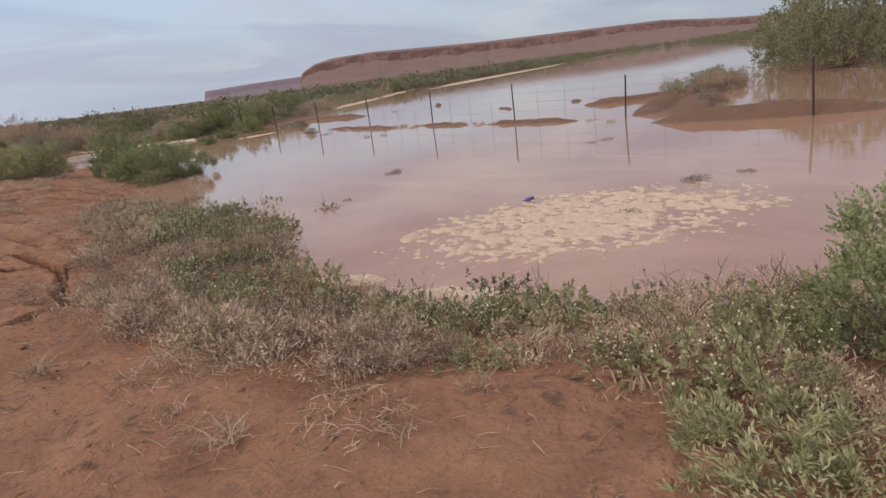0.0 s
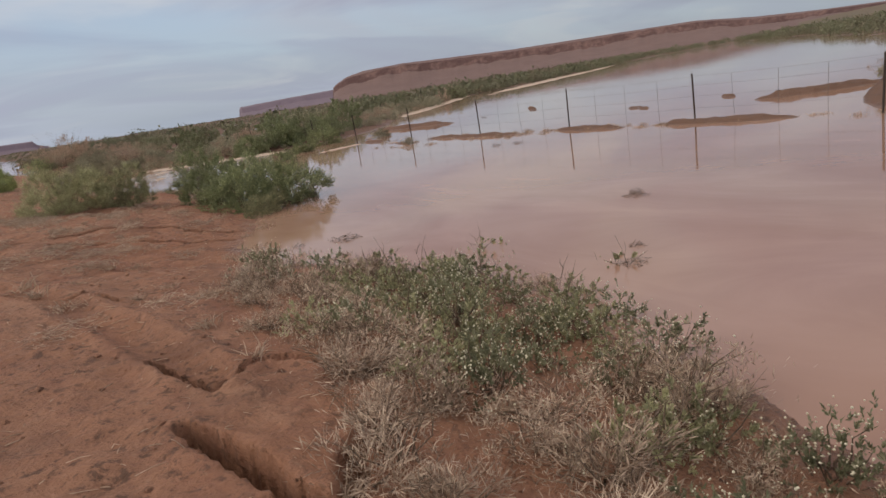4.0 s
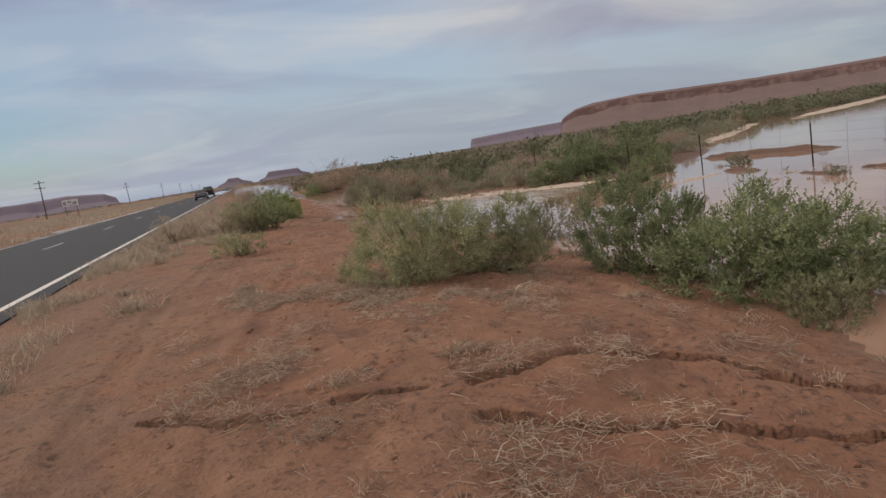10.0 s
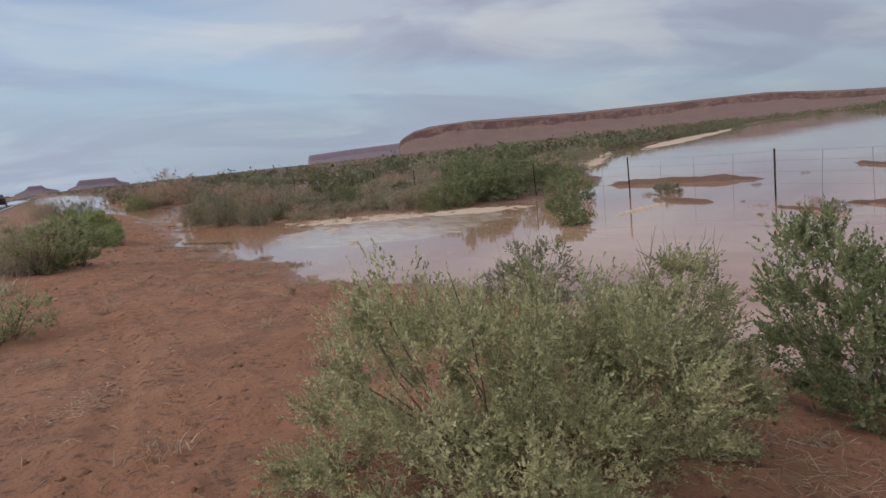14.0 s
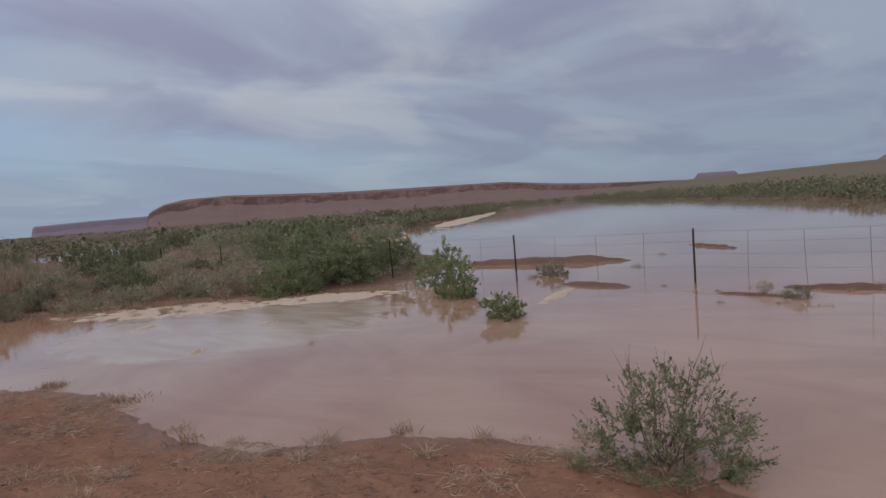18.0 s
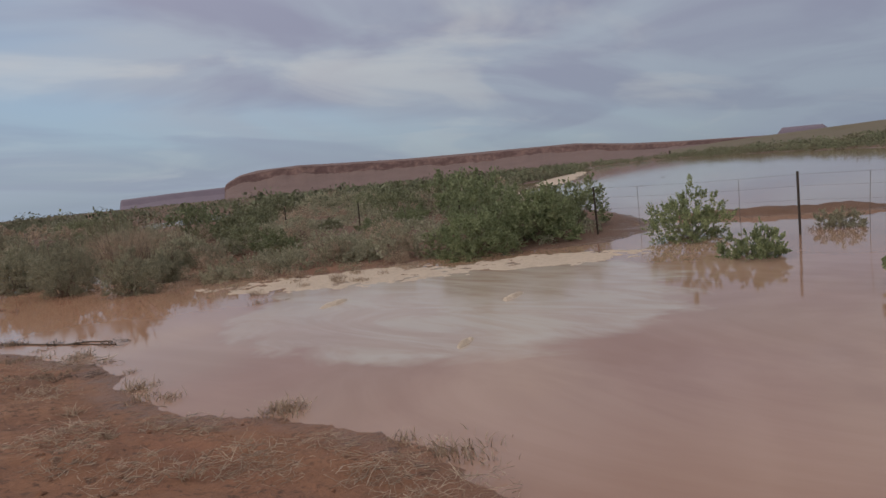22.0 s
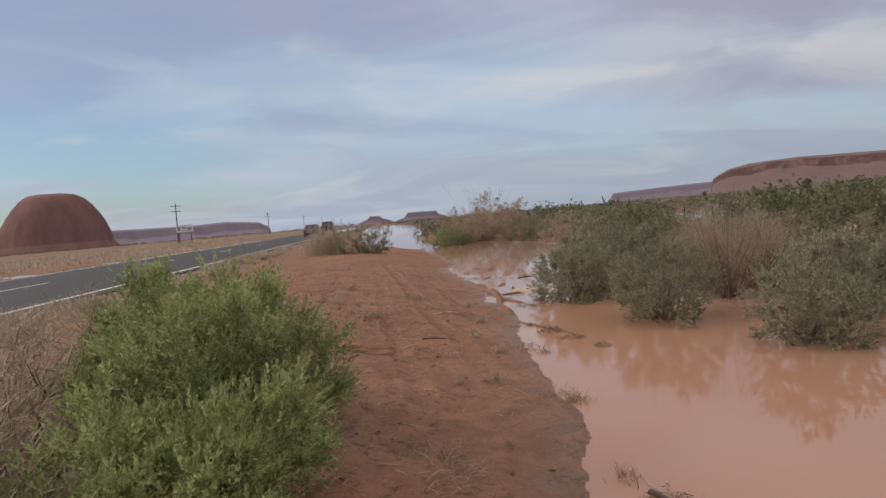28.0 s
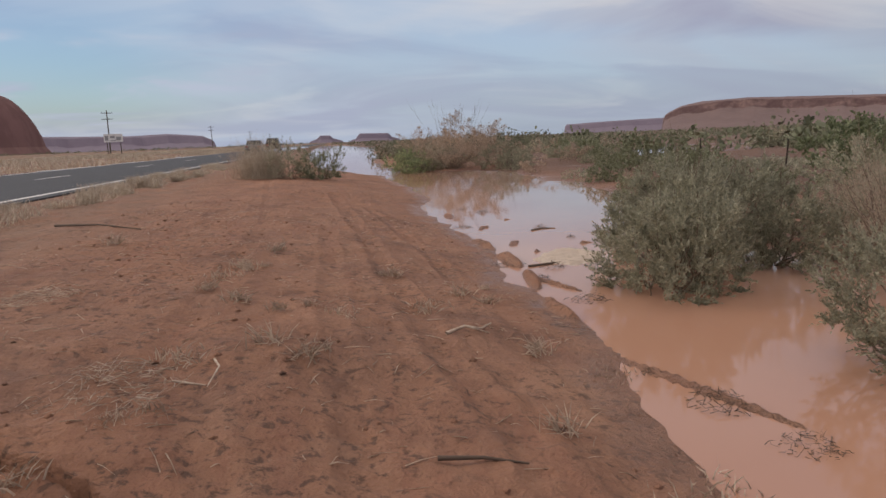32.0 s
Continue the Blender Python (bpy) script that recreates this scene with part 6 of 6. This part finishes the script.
def build_fence():
    root = new("wire_fence")
    root.location = (15.38, 0, WATER)
    tagged(root, "rusty steel-post wire fence half drowned by flood water", "fence")
    ys = [-3.5, 1.2, 5.9, 10.75, 15.0, 19.3, 23.6, 28.05, 32.7, 37.15, 41.6, 46.2, 50.6, 54.9, 59.3, 63.8]
    bm = box_np(0.045, 0.012, 1.75)
    f2 = box_np(0.012, 0.045, 1.75)
    me2 = bpy.data.meshes.new("flange")
    f2.to_mesh(me2)
    f2.free()
    bm.from_mesh(me2)
    bmesh.ops.translate(bm, vec=(0, 0, -0.5), verts=bm.verts)
    first = None
    q = np.random.RandomState(2)
    for y in ys:
        if first is None:
            first = part("post", bm, STEEL, root)
            ob = first
        else:
            ob = part("post", first.data, None, root)
        ob.matrix_basis = pose(0, y, q.normal(0, 0.03), q.normal(0, 1.2), q.normal(0, 1.0), 0)
    for z in (0.38, 0.68, 0.95, 1.18):
        for a, b in zip(ys[:-1], ys[1:]):
            t = np.linspace(0, 1, 5)
            p = np.stack([0.03 + 0 * t, a + (b - a) * t, z - 0.03 * np.sin(np.pi * t)], -1)
            part("wire", mesh_np("wire", *tubes([p], [np.full(5, 0.0022)], 3)), WIRE, root)
    stay = None
    for a, b in zip(ys[:-1], ys[1:]):
        for t in (0.25, 0.5, 0.75):
            y = a + (b - a) * t
            if stay is None:
                v, f = tubes([np.array([(0.03, 0, -0.1), (0.03, 0.01, 0.5), (0.03, 0, 1.18)])], [np.full(3, 0.005)], 4)
                stay = part("stay", mesh_np("stay", v, f), WIRE, root)
                ob = stay
            else:
                ob = part("stay", stay.data, None, root)
            ob.matrix_basis = pose(0, y, -0.02, q.normal(0, 1.5), 0, 0)


build_fence()

# ---- across the road ----


def cyl(r0, r1, h, n=10):
    return tubes([np.array([(0, 0, 0), (0, 0, h * 0.5), (0, 0, h - 0.001), (0, 0, h)])], [np.array([r0, (r0 + r1) / 2, r1, 0.001])], n)


def build_poles():
    root = new("utility_pole")
    tagged(root, "weathered wooden utility pole with two crossarms", "utility pole", "poles along the road")
    part("pole", mesh_np("pole", *cyl(0.19, 0.12, 11.0), True), POLEWOOD, root)
    for z, w in ((10.2, 2.6), (8.7, 2.6)):
        arm = part("crossarm", box_np(w, 0.12, 0.14), POLEWOOD, root)
        arm.location = (0, -0.15, z)
        for k in (-1.15, -0.4, 0.4, 1.15):
            ins = part("insulator", mesh_np("insulator", *cyl(0.05, 0.035, 0.22, 6), True), STEEL, arm)
            ins.location = (k * w / 2.6, 0, 0.14)
    root.matrix_basis = pose(-53.5, 220, 0.1, 0, 1.0, 8)
    for k, lean in ((1, -0.8), (2, 0.6), (3, 0), (4, 1), (5, 0)):
        copy_thing(root, pose(-54, 220 + 148 * k, 0.0, 0, lean, 8))


build_poles()
WHITE = simple("sign_white", (0.60, 0.59, 0.58), (0.72, 0.71, 0.70), 2, 0.5)
GREY_INK = simple("sign_grey", (0.22, 0.22, 0.24), (0.32, 0.32, 0.33), 2, 0.6)


def build_sign():
    root = new("roadside_sign")
    tagged(root, "faded white roadside board on two posts", "sign")
    board = part("board", box_np(2.7, 0.06, 1.25), WHITE, root)
    board.location = (0, 0, 2.3)
    for x, w, z, h in ((-0.95, 0.5, 0.25, 0.7), (-0.1, 0.7, 0.6, 0.35), (0.75, 0.7, 0.25, 0.55), (0.0, 0.8, 0.18, 0.14)):
        m = part("marking", box_np(w, 0.01, h), GREY_INK, board, "faded grey marking")
        m.location = (x, -0.036, z)
    for x in (-0.95, 0.95):
        p = part("post", box_np(0.12, 0.12, 3.6), POLEWOOD, root)
        p.location = (x, 0.1, -0.1)
    root.matrix_basis = pose(-31.5, 152, 0.0, 0, 0, 12)


build_sign()
GLASS_DARK = simple("car_glass", (0.012, 0.013, 0.015), (0.02, 0.021, 0.024), 3, 0.08, 0.0)
RUBBER = simple("tyre_rubber", (0.012, 0.012, 0.012), (0.025, 0.025, 0.025), 20, 0.85)
LAMP_RED = simple("tail_lamp", (0.25, 0.012, 0.01), (0.32, 0.02, 0.015), 10, 0.25)
ALLOY = simple("wheel_alloy", (0.25, 0.25, 0.26), (0.38, 0.38, 0.39), 12, 0.35, 0.1, 0.002, 0.9)


def car(name, label, paint, L, W, low, top, cabin, x, y, turn):
    """A parked car seen from behind: body shell, glasshouse, bumpers, lamps, wheels. low: deck height; cabin: rear and front of the roof."""
    root = new(name)
    tagged(root, label, "car", "cars on the road")

    def loft(sections):
        bm = bmesh.new()
        rings = []
        for yy, hw, z0, z1, r in sections:
            pts = [(-hw, z0), (hw, z0), (hw, z1 - r), (hw - r, z1), (-hw + r, z1), (-hw, z1 - r)]
            rings.append([bm.verts.new((px, yy, pz)) for px, pz in pts])
        for a, b in zip(rings[:-1], rings[1:]):
            for k in range(6):
                bm.faces.new((a[k], a[(k + 1) % 6], b[(k + 1) % 6], b[k]))
        bm.faces.new(rings[0][::-1])
        bm.faces.new(rings[-1])
        bmesh.ops.recalc_face_normals(bm, faces=bm.faces)
        return bm

    hw = W / 2
    part("body", loft([(-L / 2, hw * 0.88, 0.42, low * 0.94, 0.10), (-L / 2 + 0.25, hw * 0.98, 0.28, low, 0.10), (0, hw, 0.24, low, 0.08), (L / 2 - 0.9, hw, 0.26, low * 0.95, 0.10), (L / 2, hw * 0.85, 0.38, low * 0.72, 0.12)]), paint, root)
    r0, r1 = cabin
    part("roof", loft([(r0 + 0.3, hw * 0.74, top - 0.09, top - 0.01, 0.05), ((r0 + r1) / 2, hw * 0.77, top - 0.08, top + 0.02, 0.05), (r1 - 0.4, hw * 0.74, top - 0.09, top, 0.05)]), paint, root)
    part("glasshouse", loft([(r0 - 0.2, hw * 0.86, low - 0.05, low + 0.02, 0.02), (r0 + 0.32, hw * 0.74, low - 0.05, top - 0.05, 0.06), (r1 - 0.42, hw * 0.74, low - 0.05, top - 0.05, 0.06), (r1 + 0.4, hw * 0.86, low - 0.05, low + 0.02, 0.02)]), GLASS_DARK, root)
    b = part("bumper", box_np(W * 0.86, 0.16, 0.2), RUBBER, root)
    b.location = (0, -L / 2 - 0.03, 0.34)
    for s in (-1, 1):
        lamp = part("tail_light", box_np(0.3, 0.06, 0.16), LAMP_RED, root, "red tail light")
        lamp.location = (s * hw * 0.68, -L / 2 - 0.005, low * 0.70)
        for yy in (-L * 0.3, L * 0.31):
            tv, tf = tubes([np.array([(-0.1, 0, 0), (-0.095, 0, 0), (0.095, 0, 0), (0.1, 0, 0)])], [np.array([0.22, 0.33, 0.33, 0.22])], 18)
            wheel = part("tyre", mesh_np("tyre", tv, tf, True), RUBBER, root)
            wheel.location = (s * (hw - 0.1), yy, 0.33)
            rv, rf = tubes([np.array([(-0.085, 0, 0), (-0.08, 0, 0), (0.08, 0, 0), (0.085, 0, 0)])], [np.array([0.002, 0.22, 0.22, 0.002])], 12)
            part("rim", mesh_np("rim", rv, rf), ALLOY, wheel)
    root.matrix_basis = pose(x, y, ROAD_Z + 0.003, 0, 0, turn)


SILVER = simple("silver_paint", (0.16, 0.165, 0.175), (0.20, 0.205, 0.215), 2, 0.3, 0.02, 0.001, 0.5)
BLACK = simple("black_paint", (0.012, 0.012, 0.013), (0.02, 0.02, 0.022), 2, 0.25, 0.02, 0.001, 0.2)
car("sedan", "grey sedan stopped on the highway", SILVER, 4.7, 1.85, 0.98, 1.45, (-1.5, 0.9), -6.0, 116, 1.0)
car("suv", "black sport utility car stopped on the highway", BLACK, 4.8, 1.98, 1.15, 1.82, (-2.1, 0.9), -6.0, 139, 1.0)
TRASH = simple("blue_plastic", (0.04, 0.035, 0.16), (0.07, 0.06, 0.24), 30, 0.35)


def bottle(x, y):
    """A crushed plastic bottle afloat."""
    p = np.array([(-0.09, 0, 0), (-0.085, 0, 0), (-0.02, 0, 0.004), (0.03, 0, 0), (0.05, 0, 0), (0.075, 0, 0.003), (0.08, 0, 0)])
    v, f = tubes([p], [np.array([0.005, 0.032, 0.026, 0.032, 0.014, 0.013, 0.002])], 10)
    ob = part("plastic_bottle", mesh_np("plastic_bottle", v, f, True), TRASH)
    ob.matrix_basis = pose(x, y, WATER + 0.015, 0, 12, 130)
    tagged(ob, "crushed blue plastic bottle floating on foam", "bottle")


bottle(6.62, 6.35)


# flood water lying along the road's far side
def verge_water(cx, cy, rx, ry, seed):
    ob = foam("puddle", cx, cy, rx, ry, 90, seed, "shallow flood water beside the highway", 0.0, 0.6, 0.12, 0.0)
    ob.data.materials.clear()
    ob.data.materials.append(MUDDY)
    v = np.empty(len(ob.data.vertices) * 3, np.float32)
    ob.data.vertices.foreach_get("co", v)
    v = v.reshape(-1, 3)
    v[:, 2] = height(v[:, 0], v[:, 1], False).max() * 0 + ROAD_Z + 0.012 - 0.03 * (v[:, 2] < WATER)
    ob.data.vertices.foreach_set("co", v.ravel())
    tagged(ob, category="water", kind="structure")


verge_water(-13.6, 92, 34, 1.5, 61)
verge_water(-6.5, 185, 60, 3.0, 62)
